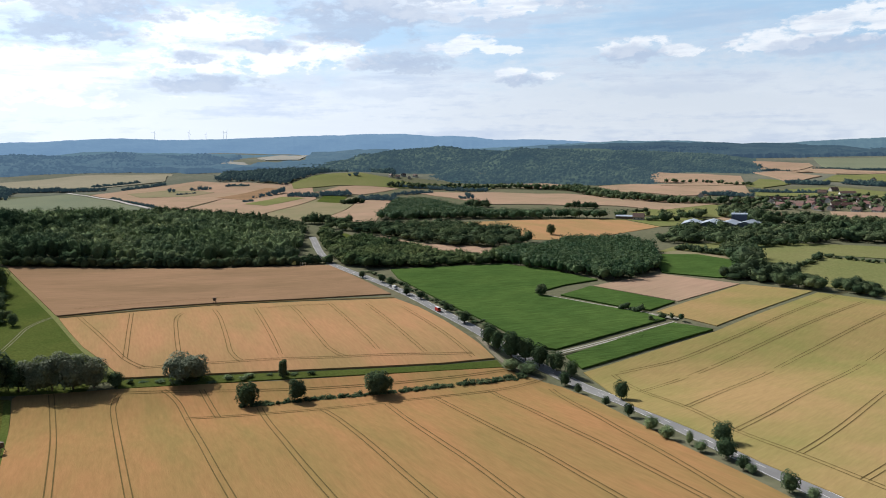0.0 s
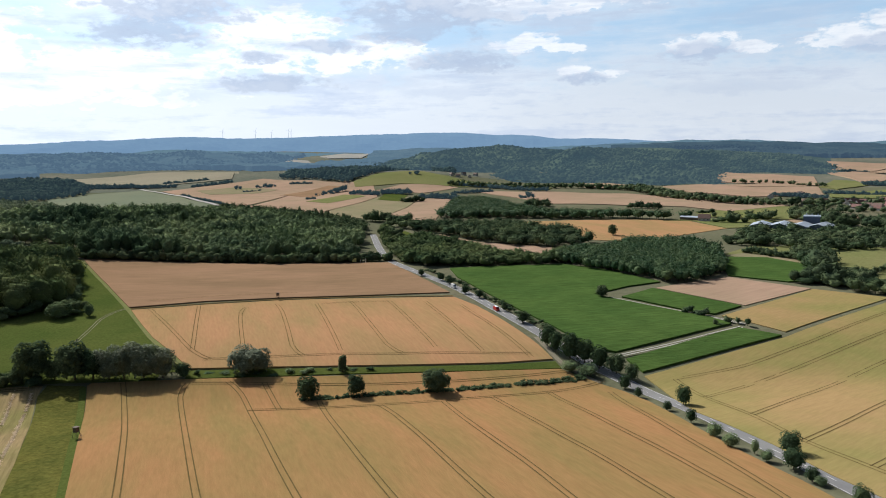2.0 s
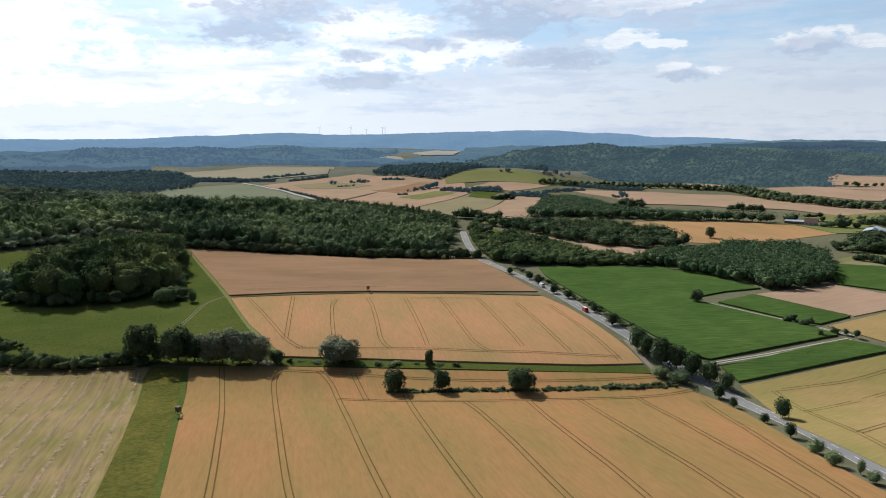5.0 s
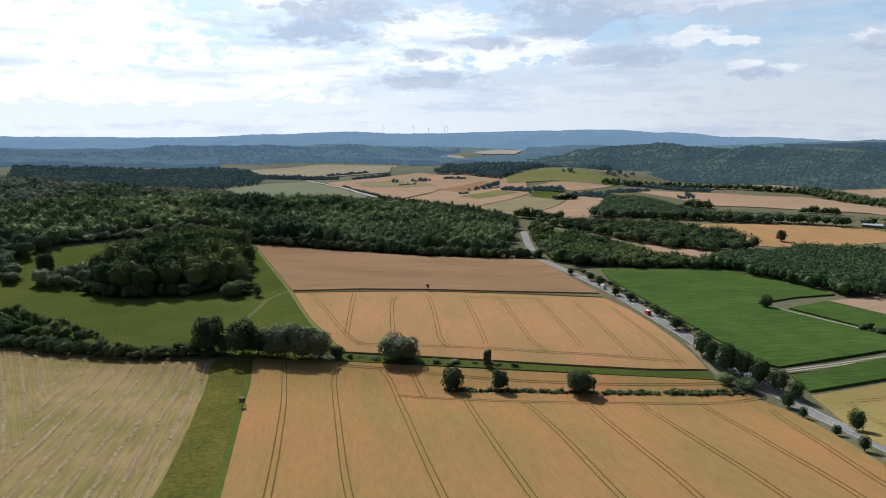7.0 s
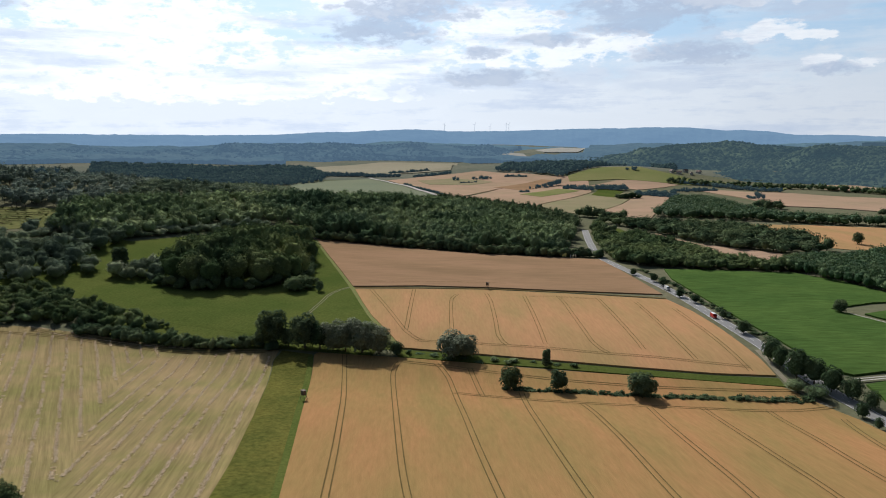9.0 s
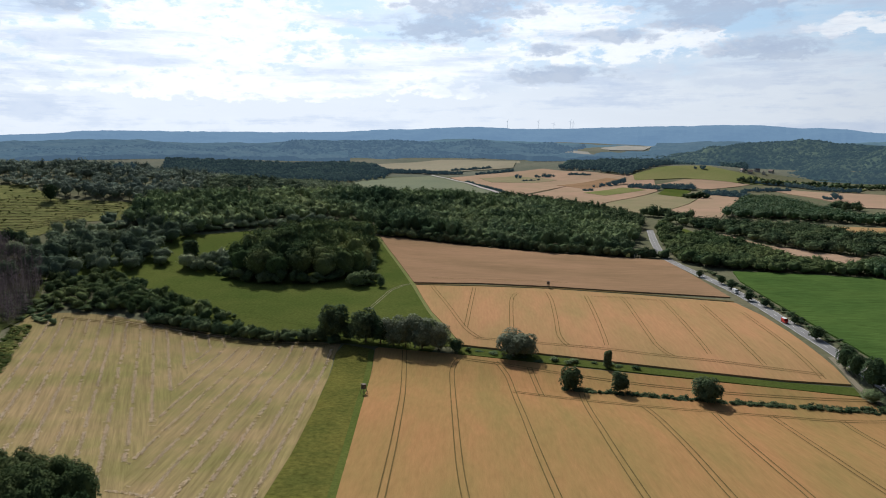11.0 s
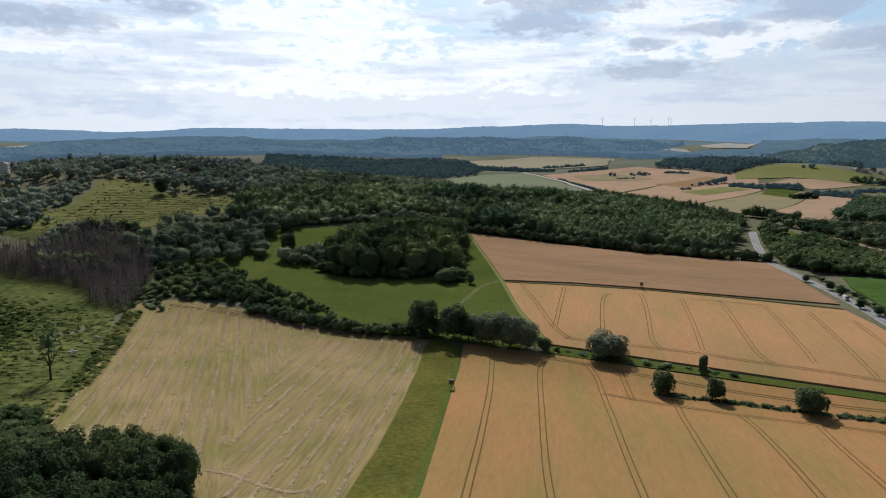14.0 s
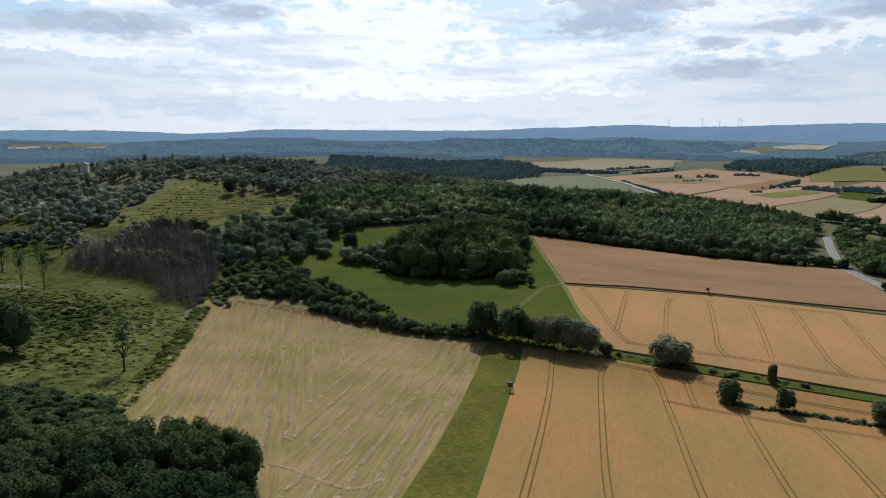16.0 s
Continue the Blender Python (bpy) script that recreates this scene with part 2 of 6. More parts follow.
LEAF_COPSE = material("copse_leaves", ((0.058, 0.088, 0.045), (0.135, 0.17, 0.068)), 0.03, 0.8, grain=0.25, tint=0.34, island=0.22, translucent=0.1, bump=0, gloss=0.0, rough=0.9)
LEAF_SCRUB = material("scrub_leaves", ((0.096, 0.131, 0.092), (0.212, 0.25, 0.15)), 0.02, 0.8, grain=0.26, tint=0.42, island=0.22, translucent=0.1, bump=0, gloss=0.0, rough=0.9)
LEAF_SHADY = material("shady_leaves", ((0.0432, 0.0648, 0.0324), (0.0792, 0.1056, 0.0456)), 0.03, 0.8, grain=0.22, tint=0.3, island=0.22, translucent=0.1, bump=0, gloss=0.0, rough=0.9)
LEAF_GREY = material("grey_willow_leaves", ((0.15, 0.175, 0.11), (0.185, 0.205, 0.13)), 0.05, 0.8, grain=0.3, tint=0.2, island=0.2, translucent=0.12, bump=0, gloss=0.05, rough=0.7)
WEED = material("weeds", ((0.068, 0.09, 0.03), (0.155, 0.17, 0.055)), 0.04, 0.8, grain=0.3, tint=0.4, island=0.3, translucent=0.2, bump=0)
NEEDLE = material("plantation_leaves", ((0.06, 0.108, 0.05), (0.088, 0.14, 0.062)), 0.03, 0.8, grain=0.22, tint=0.25, island=0.08, translucent=0.1, bump=0, gloss=0.05, rough=0.7)
DEAD = material("dead_spruce_twigs", ((0.16, 0.132, 0.132), (0.115, 0.098, 0.1)), 0.05, 0.8, grain=0.3, tint=0.35, island=0.3, bump=0)
CLEARING = material("clearing_grass", ((0.118, 0.13, 0.05), (0.17, 0.172, 0.068)), 0.04, 0.4, grain=0.4, stretch=(0.3, 1, 1), turn=45)
BRASH = material("brash", ((0.2, 0.175, 0.09), (0.13, 0.12, 0.06)), 0.1, 1.0, grain=0.4)
BARK = material("bark", ((0.09, 0.07, 0.05), (0.12, 0.1, 0.08)), 0.5, 3.0, grain=0.3)
# Far woods: haze is put into bluish base colours and the emission below.
HAZED_LEAF = material("distant_wood_haze_glow", ((0.034, 0.056, 0.045), (0.066, 0.094, 0.066)), 0.01, 0.06, grain=0.3, tint=0.25, island=0.12, bump=0)
HAZED_HILL = material("hillside_haze_glow", ((0.008, 0.018, 0.014), (0.066, 0.084, 0.044)), 0.006, 0.05, grain=0.4, bump=0)
HAZED_MID = material("bluish_hillside_haze_glow", ((0.014, 0.026, 0.024), (0.03, 0.044, 0.036)), 0.01, 0.06, grain=0.3, bump=0)
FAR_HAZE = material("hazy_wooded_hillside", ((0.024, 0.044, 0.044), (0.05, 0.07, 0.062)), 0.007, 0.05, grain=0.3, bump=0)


def haze_glow(mat, glow):
    """Haze painted as emission on woods, hills and towers beyond about a kilometre."""
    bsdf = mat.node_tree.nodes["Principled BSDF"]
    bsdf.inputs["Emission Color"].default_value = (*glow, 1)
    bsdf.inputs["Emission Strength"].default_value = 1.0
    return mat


haze_glow(HAZED_LEAF, (0.014, 0.025, 0.034))
haze_glow(HAZED_HILL, (0.042, 0.072, 0.094))
haze_glow(HAZED_MID, (0.042, 0.074, 0.118))
haze_glow(FAR_HAZE, (0.076, 0.13, 0.195))


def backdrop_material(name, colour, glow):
    """Distant hills as a plain backdrop, with the blue haze before them painted as emission."""
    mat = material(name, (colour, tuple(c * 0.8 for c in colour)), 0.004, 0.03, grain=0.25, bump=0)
    return haze_glow(mat, glow)


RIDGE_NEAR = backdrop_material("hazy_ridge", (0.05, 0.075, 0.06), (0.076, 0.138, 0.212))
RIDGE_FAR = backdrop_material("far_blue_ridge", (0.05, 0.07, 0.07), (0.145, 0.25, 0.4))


# ---- terrain ----
# terrain begin
HILLS = ((-706, 636, 61, 330, 330), (-330, 840, 16, 160, 160), (60, 1720, 30, 230, 160), (-330, 1900, 18, 260, 160),
         (877, 2870, 24, 650, 380), (-780, 2900, 8, 600, 300), (1500, 2300, 12, 500, 350), (2000, 3100, 24, 900, 500))


def height(x, y):
    """The ground's height over the valley fields."""
    r = np.hypot(x, y)
    s = np.clip((r - 1200) / 2400, 0, 1)
    z = 40 * s * s * (3 - 2 * s)
    q = np.clip((300 - y) / 120, 0, None)
    z = z + 13.2 * np.where(q < 1, q * q / 2, q - 0.5) * np.clip((y + 700) / 600, 0, 1)
    z = z - 6.0 * np.exp(-((y - 295) / 45) ** 2) * np.exp(-(x / 600) ** 2)
    for hx, hy, top, sx, sy in HILLS:
        z = z + top * np.exp(-((x - hx) / sx) ** 2 - ((y - hy) / sy) ** 2)
    wave = np.sin(x / 61 + 1.3) * np.sin(y / 73 + 0.4) + 0.6 * np.sin(x / 29 - y / 37 + 2.0)
    z = z + 15 * np.sin(x / 310 + 0.5) * np.sin(y / 270 + 1) * np.clip((r - 1800) / 700, 0, 1)
    return z + wave * np.clip((r - 350) / 900, 0, 1) * 0.9
# terrain end


def ground_at(x, y):
    return float(height(np.array([float(x)]), np.array([float(y)]))[0])


def mesh_from(name, verts, faces, mats, mat_ids=None, tint=None, smooth=False):
    """A mesh from arrays: (n, 3) places and (m, 3 or 4) corners."""
    verts, faces = np.asarray(verts, np.float32), np.asarray(faces, np.int32)
    me = bpy.data.meshes.new(name)
    k = faces.shape[1]
    me.vertices.add(len(verts))
    me.vertices.foreach_set("co", verts.ravel())
    me.loops.add(faces.size)
    me.loops.foreach_set("vertex_index", faces.ravel())
    me.polygons.add(len(faces))
    me.polygons.foreach_set("loop_start", np.arange(0, faces.size, k, dtype=np.int32))
    if mat_ids is not None:
        me.polygons.foreach_set("material_index", np.asarray(mat_ids, np.int32))
    me.polygons.foreach_set("use_smooth", np.full(len(faces), smooth))
    if tint is not None:
        me.attributes.new("tint", "FLOAT", "POINT").data.foreach_set("value", np.asarray(tint, np.float32))
    me.update(calc_edges=True)
    for m in mats:
        me.materials.append(m)
    return me


def part(name, me, parent, label=""):
    ob = new(name, me)
    ob.parent = parent
    if label:
        ob["label"] = label
    return ob


def polar_ground():
    radii = np.concatenate([[0.0, 0.01], np.geomspace(15, 4950, 150)])
    turns = np.linspace(0, 2 * np.pi, 289)[:-1]
    rr, aa = np.meshgrid(radii[1:], turns, indexing="ij")
    x, y = rr * np.cos(aa) + 2.0, rr * np.sin(aa)
    verts = np.stack([x, y, height(x, y)], -1).reshape(-1, 3)
    n = len(turns)
    i, j = np.meshgrid(np.arange(len(radii) - 2), np.arange(n), indexing="ij")
    a, b = i * n + j, i * n + (j + 1) % n
    quads = np.stack([a, a + n, b + n, b], -1).reshape(-1, 4)
    # Beyond 1650 m the ground takes the meadow colour with painted haze.
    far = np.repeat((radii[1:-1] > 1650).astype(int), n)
    return mesh_from("ground", verts, quads, [DULL_GRASS, HAZE_MEADOW], far, smooth=True)


tagged(new("ground", polar_ground()), "rolling ground of green and dry meadow grass", "ground", kind="structure")


def inside(poly, x, y):
    """Which of the places lie within the polygon."""
    hit = np.zeros(len(x), bool)
    for (x0, y0), (x1, y1) in zip(poly, poly[1:] + poly[:1]):
        cross = (y0 > y) != (y1 > y)
        hit ^= cross & (x < (x1 - x0) * (y - y0) / (y1 - y0 + 1e-12) + x0)
    return hit


def draped(name, poly, mats, lift, step=None, ruffle=0.0):
    """A sheet over the ground within a polygon, lifted by the crop's height, with sides down to the ground."""
    xs, ys = [p[0] for p in poly], [p[1] for p in poly]
    step = step or max(8.0, max(max(xs) - min(xs), max(ys) - min(ys)) / 26)
    bm = bmesh.new()
    face = bm.faces.new([bm.verts.new((x, y, 0)) for x, y in poly])
    if face.normal.z < 0 or face.calc_area() == 0:
        face.normal_flip()
    bmesh.ops.triangulate(bm, faces=bm.faces[:])
    for axis, values in ((0, xs), (1, ys)):
        v = math.floor(min(values) / step) * step + step
        while v < max(values):
            co, no = [0, 0, 0], [0, 0, 0]
            co[axis], no[axis] = v, 1
            bmesh.ops.bisect_plane(bm, geom=bm.verts[:] + bm.edges[:] + bm.faces[:], plane_co=co, plane_no=no, dist=0.01)
            v += step
    bmesh.ops.recalc_face_normals(bm, faces=bm.faces[:])
    if sum(f.normal.z for f in bm.faces) < 0:
        bmesh.ops.reverse_faces(bm, faces=bm.faces[:])
    rim = [e for e in bm.edges if len(e.link_faces) == 1]
    low = bmesh.ops.extrude_edge_only(bm, edges=rim)["geom"]
    low = {v for v in low if isinstance(v, bmesh.types.BMVert)}
    co = np.array([v.co[:] for v in bm.verts])
    z = height(co[:, 0], co[:, 1])
    for v, h in zip(bm.verts, z):
        v.co.z = h - 1.0 if v in low else h + lift + random.uniform(-ruffle, ruffle)
    me = bpy.data.meshes.new(name)
    bm.to_mesh(me)
    bm.free()
    for m in mats:
        me.materials.append(m)
    return me


def field(name, label, poly, mat, lift=0.45, category="field", step=None, ruffle=0.0):
    return tagged(new(name, draped(name, poly, [mat], lift, step, ruffle)), label, category, kind="structure")


def along(points, step):
    """Places every few metres on a line through the points, with the way there."""
    p = np.array(points, float)
    seg = np.hypot(*np.diff(p, axis=0).T)
    s = np.concatenate([[0], np.cumsum(seg)])
    n = max(2, int(s[-1] / step) + 1)
    t = np.linspace(0, s[-1], n)
    q = np.stack([np.interp(t, s, p[:, 0]), np.interp(t, s, p[:, 1])], -1)
    k = max(1, int(14 / step))
    if len(q) > 4 * k:
        pad = np.concatenate([np.repeat(q[:1], k, 0), q, np.repeat(q[-1:], k, 0)])
        q2 = np.stack([np.convolve(pad[:, i], np.ones(2 * k + 1) / (2 * k + 1), "valid") for i in (0, 1)], -1)
        q2[0], q2[-1] = q[0], q[-1]
        q = q2
    d = np.gradient(q, axis=0)
    return q, d / (np.hypot(*d.T)[:, None] + 1e-9)


def ribbon(name, points, width, mat, lift, step=6.0, offset=0.0, thick=0.0):
    q, d = along(points, step)
    side = np.stack([-d[:, 1], d[:, 0]], -1)
    cols = [-width / 2, width / 2]
    rows = []
    for c in cols:
        p = q + side * (c + offset)
        rows.append(np.stack([p[:, 0], p[:, 1], height(p[:, 0], p[:, 1]) + lift], -1))
    if thick:
        rows = [rows[0] - (0, 0, thick), rows[0], rows[1], rows[1] - (0, 0, thick)]
    n = len(q)
    verts = np.concatenate(rows)
    i = np.arange(n - 1)
    quads = np.concatenate([np.stack([c * n + i, (c + 1) * n + i, (c + 1) * n + i + 1, c * n + i + 1], -1)[:, ::-1]
                            for c in range(len(rows) - 1)])
    return mesh_from(name, verts, quads, [mat])


def tramline(points, parent, lift=0.66, gauge=2.0, wide=0.42, lead=0.0, mat=None):
    """A pair of wheel tracks through the crop, led on at its start by some metres."""
    if lead:
        a, b = Vector(points[0]), Vector(points[1])
        points = [tuple(a + (a - b).normalized() * lead)] + list(points)
    for off in (-gauge / 2, gauge / 2):
        part("wheel_track", ribbon("wheel_track", points, wide, mat or SHADED_SOIL, lift + 0.06, 3.0, offset=off), parent)



def swath(name, points, width, tall, mat, lift, seed, per_metre=3.2):
    """A low broken row of straw or brash: many small tufts lying on the ground."""
    rng = np.random.default_rng(seed)
    q, d = along(points, 0.5)
    n = int(len(q) * 0.5 * per_metre)
    k = rng.integers(0, len(q), n)
    thin = np.convolve(rng.uniform(0, 1, len(q) + 10), np.ones(11) / 11, "valid")
    k = k[thin[k] > 0.4]
    n = len(k)
    wob = np.convolve(rng.normal(size=len(q) + 40), np.ones(41) / 41, "valid") * 1.0
    side = np.stack([-d[:, 1], d[:, 0]], -1)
    c = q[k] + side[k] * (wob[k] + rng.normal(size=n) * width * 0.3)[:, None]
    z = height(c[:, 0], c[:, 1]) + lift
    a = rng.uniform(0, 6.28, n)
    s = rng.uniform(0.35, 1.0, n) * width * 0.27
    corner = []
    for j in range(4):
        r = s * (1.5 if j % 2 else 0.6)
        corner.append(np.stack([c[:, 0] + r * np.cos(a + j * 1.571), c[:, 1] + r * np.sin(a + j * 1.571), z + tall * rng.uniform(0.1, 1.6, n)], -1))
    verts = np.stack(corner, 1).reshape(-1, 3)
    b = (np.arange(n) * 4)[:, None]
    return mesh_from(name, verts, np.concatenate([b + (0, 1, 2), b + (0, 2, 3)]), [mat])

# ---- fields ----
front = field("wheat_field", "ripe golden wheat field with paired wheel tracks",
              [(-130.7, 318.0), (-90.7, 319.8), (-57.9, 319.8), (-23.1, 318.6), (15.7, 318.5), (53.3, 318.1), (81.2, 317.3), (91.7, 303.1), (101.4, 287.6), (106.0, 270.5), (108.1, 226.9), (110.8, 203.5), (115.0, 178.3), (117.1, 156.0), (117.9, 126.7), (-4.9, 122.5), (-64.1, 106.9), (-75.1, 152.3), (-98.0, 218.9), (-122.9, 290.6), (-131.8, 315.5)], WHEAT, 0.7)
for line in ([(-66.5, 163.3), (-70.9, 178.0), (-76.7, 197.5), (-86.8, 229.9), (-95.3, 256.3), (-107.6, 291.1), (-117.1, 317.8)], [(-44.9, 166.9), (-50.3, 181.5), (-59.0, 208.2), (-72.9, 252.2), (-88.3, 301.6), (-90.6, 311.3), (-88.4, 315.5)],
             [(-19.9, 169.2), (-26.7, 189.7), (-35.8, 217.5), (-48.1, 257.8), (-56.6, 285.5), (-62.8, 303.7), (-66.4, 311.1), (-71.1, 315.7)], [(3.0, 174.8), (-3.3, 195.8), (-11.1, 221.8), (-20.0, 255.0), (-25.9, 279.3), (-28.1, 288.8)],
             [(26.4, 178.6), (21.4, 196.8), (13.6, 226.0), (4.8, 258.6), (0.5, 275.6), (-2.9, 281.0)], [(47.1, 181.9), (43.0, 201.1), (35.5, 226.9), (29.2, 252.7), (25.4, 275.2), (23.4, 283.1)],
             [(71.0, 184.0), (65.8, 207.0), (58.9, 228.1), (51.9, 257.3), (47.4, 279.1), (44.1, 287.2)], [(91.7, 184.8), (87.4, 208.3), (81.0, 231.9), (75.7, 264.5), (71.0, 283.1), (69.3, 290.1)],
             [(104.3, 153.6), (102.8, 188.4), (98.9, 220.6), (96.4, 257.9), (95.4, 286.4)], [(-43.1, 279.5), (-49.8, 300.1), (-54.7, 313.8)],
             [(-55.8, 281.4), (-43.7, 280.3), (-24.9, 280.4), (2.8, 282.0), (44.1, 287.2), (69.1, 289.4), (90.9, 296.2), (96.9, 301.3)],
             [(-86.7, 315.1), (-67.6, 314.2), (-45.8, 311.1), (-9.6, 307.7), (27.5, 307.6), (64.3, 310.9), (86.7, 314.9)]):
    tramline(line, front, 0.76, wide=0.38, lead=0 if line[0][1] > 260 else 75)

middle = field("wheat_field", "ripe golden wheat field beside the road",
               [(-153.3, 438), (-111.5, 451), (-67.6, 460), (-15.3, 461), (45.7, 459), (57.2, 432), (65.8, 401), (72.5, 370.5), (77.7, 347.4), (80.7, 329.1), (54.7, 327.2), (16.1, 328.3), (-24.0, 329.9), (-65.5, 331.3), (-91.9, 331.6), (-103.0, 348.2), (-121.9, 376.7), (-136.3, 404)], WHEAT_HAZY, 0.7)
for line in ([(-142.8, 440), (-122.0, 402), (-100.5, 361.1), (-92.3, 347.2), (-85.0, 341.9)], [(-115.4, 447), (-107.6, 409), (-97.7, 362.5), (-96.4, 355.2)], [(-85.0, 441), (-87.6, 439), (-85.4, 421), (-77.3, 381.9), (-69.0, 344.6)],
             [(-67.7, 448), (-62.5, 432), (-52.9, 385.9), (-46.5, 351.4), (-43.7, 345.4), (-40.6, 343.4)], [(-43.0, 447), (-35.8, 415), (-27.2, 372.8), (-22.5, 348.6)], [(-22.2, 452), (-18.1, 440), (-8.1, 392.8), (0.0, 357.1), (3.4, 345.4), (8.4, 342.2)],
             [(3.1, 451), (11.3, 415), (19.4, 376.0), (25.2, 349.3)], [(26.0, 447), (35.0, 405), (42.1, 366.8), (48.3, 341.5)], [(47.5, 435), (58.1, 390.1), (64.9, 358.6), (70.7, 331.8)],
             [(-87.9, 341.5), (-67.7, 342.5), (-42.0, 343.3), (-22.2, 344.0), (5.6, 341.2), (24.7, 341.8), (48.5, 338.7), (71.6, 336.4)], [(-40.1, 447), (-22.1, 450), (3.1, 450)]):
    tramline(line, middle, 0.76, wide=0.28)

brown = field("wheat_field", "dull brown ripe wheat field below the wood",
              [(-244.8, 600), (-209.9, 604), (-148.3, 602), (-87.7, 597), (-20.4, 601), (4.4, 600), (18.7, 557), (33.3, 510), (44.1, 474), (-15.6, 470), (-68.9, 468), (-114.0, 461), (-157.0, 445), (-194.2, 512)], WHEAT_DARK, 0.8)
# Dark strip painted for the shadow along the taller crop's edge.
part("field_edge_shade", ribbon("field_edge_shade", [(-156.6, 442), (-112.7, 456), (-68.4, 465), (-15.5, 467), (45.4, 464)], 2.2, SHADED_SOIL, 0.3), brown)
for line in ([(-151.8, 462), (-117.0, 473), (-86.5, 480), (-59.1, 483)],):
    tramline(line, brown, 0.86, wide=0.3)

field("meadow", "green mown meadow round the copse",
      [(-253.0, 594), (-246.0, 599), (-192.7, 506), (-157.8, 443), (-121.2, 372.3), (-93.7, 330.7), (-114.3, 323.5), (-158.2, 331.4), (-189.8, 336.3), (-221.2, 338.5), (-261.1, 348.7), (-296.6, 359.7), (-330.3, 371.9), (-324.4, 413), (-336.5, 436), (-356.3, 437), (-364.8, 505), (-342.5, 544), (-314.6, 582), (-248.9, 573)], GRASS, 0.15)
field("meadow", "green meadow bay among scrub", [(-330.3, 371.9), (-324.4, 413), (-336.5, 436), (-356.3, 437), (-364.8, 505), (-395, 500), (-425, 440), (-402, 390), (-372, 352), (-330, 352)], GRASS, 0.12)
field("grass_verge", "green grass strip along a ditch", [(-92.0, 329.6), (-65.2, 329.4), (-23.8, 328.0), (16.0, 326.4), (54.4, 325.3), (81.2, 326.7), (82.3, 318.6), (53.5, 319.3), (15.8, 320.3), (-23.3, 321.1), (-58.1, 321.1), (-91.1, 321.1)], GRASS, 0.45, "grass")
field("grass_strip", "long olive grass strip between stubble and wheat",
      [(-149.5, 317.6), (-133.1, 315.8), (-123.1, 288.4), (-98.7, 218.4), (-75.6, 152.0), (-64.2, 111.5), (-79.2, 102.2), (-91.0, 141.8), (-102.2, 178.8), (-118.5, 226.6), (-136.5, 274.8), (-148.5, 305.8)], GRASS_DARK, 0.35, "grass")
stubble = field("stubble_field", "pale cut stubble field with rows of straw",
                [(-232.8, 313.4), (-206.7, 312.2), (-174.6, 316.8), (-151.4, 317.6), (-147.9, 302.6), (-136.0, 272.6), (-118.1, 225.0), (-102.0, 177.7), (-90.9, 141.0), (-79.5, 104.5), (-96.4, 99.0), (-118.0, 123.8), (-137.1, 148.6), (-170.4, 209.4), (-208.6, 277.1)], STUBBLE, 0.12)
stubble_left = field("stubble_field", "pale cut stubble field with slanting rows of straw",
                     [(-331.4, 305.4), (-311.6, 314.5), (-289.3, 316.8), (-246.3, 314.8), (-229.5, 313.0), (-207.0, 278.6), (-169.0, 210.5), (-136.0, 149.3), (-117.1, 124.4), (-95.7, 99.5), (-104.8, 93.7), (-153.2, 108.6), (-192.4, 130.1), (-237.2, 181.8), (-283.4, 234.5), (-330.2, 294.6)], STUBBLE_LEFT, 0.145)
tagged(new("grass_edge", ribbon("grass_edge", [(-133.1, 314.2), (-123.6, 288.1), (-99.0, 218.2), (-75.9, 151.8), (-64.6, 111.3)], 2.6, GRASS, 0.5)), "bright green grass edge beside the wheat", "grass", kind="structure")
tagged(new("grass_edge", ribbon("grass_edge", [(-245.2, 599), (-191.9, 506), (-157.1, 443), (-120.6, 372.4), (-92.9, 330.8)], 3.0, PASTURE, 0.35)), "yellowish grass edge beside the wheat", "grass", kind="structure")
tagged(new("hedge_bank", ribbon("hedge_bank", [(-265.6, 318.8), (-238.3, 314.7), (-206.7, 312.2), (-185.9, 312.7), (-166.0, 319.5), (-157.2, 321.6), (-135, 322), (-104, 322)], 30.0, GRASS, 0.13, offset=13.0)), "rough long grass bank behind the hedge", "grass", kind="structure")
straw_rows = 0
R0, R1 = [(-147.7, 302.8), (-91.0, 141.8)]
L0, L1 = [(-330.8, 302.1), (-196.7, 135.5)]
WEDGE = [(-213.1, 287.9), (-170.4, 209.4), (-137.1, 148.6), (-95.5, 99.6), (-18.2, 148.2), (-57.4, 403)]
OUTLINE = [(-322.9, 301.7), (-308.0, 310.8), (-286.1, 313.1), (-243.6, 311.2), (-204.4, 308.7), (-172.7, 313.4), (-152.0, 314.9), (-148.9, 302.1), (-136.8, 271.9), (-118.8, 224.5), (-102.6, 177.3), (-91.3, 140.7), (-84.7, 117.7), (-104.9, 104.8), (-152.8, 113.1), (-190.9, 131.2), (-235.0, 181.3), (-282.3, 235.6)]
for (p0, p1), sign, wedge_side in (((R0, R1), 1, True), ((L0, L1), -1, False)):
    way = Vector(p1) - Vector(p0)
    way.normalize()
    for k in range(24):
        start = Vector(p0) + sign * Vector((way.y, -way.x)) * (2.5 + 6.6 * k) - way * 80
        line = np.array([start + way * s for s in np.arange(0, 330, 2.0)])
        ok = inside(OUTLINE, line[:, 0], line[:, 1]) & (inside(WEDGE, line[:, 0], line[:, 1]) == wedge_side)
        if ok.sum() > 8:
            first, last = np.flatnonzero(ok)[[0, -1]]
            straw_rows += 1
            part("straw_row", swath("straw_row", line[first:last + 1], 1.2, 0.15, STRAW, 0.18, 300 + straw_rows, 14.0), stubble if wedge_side else stubble_left)
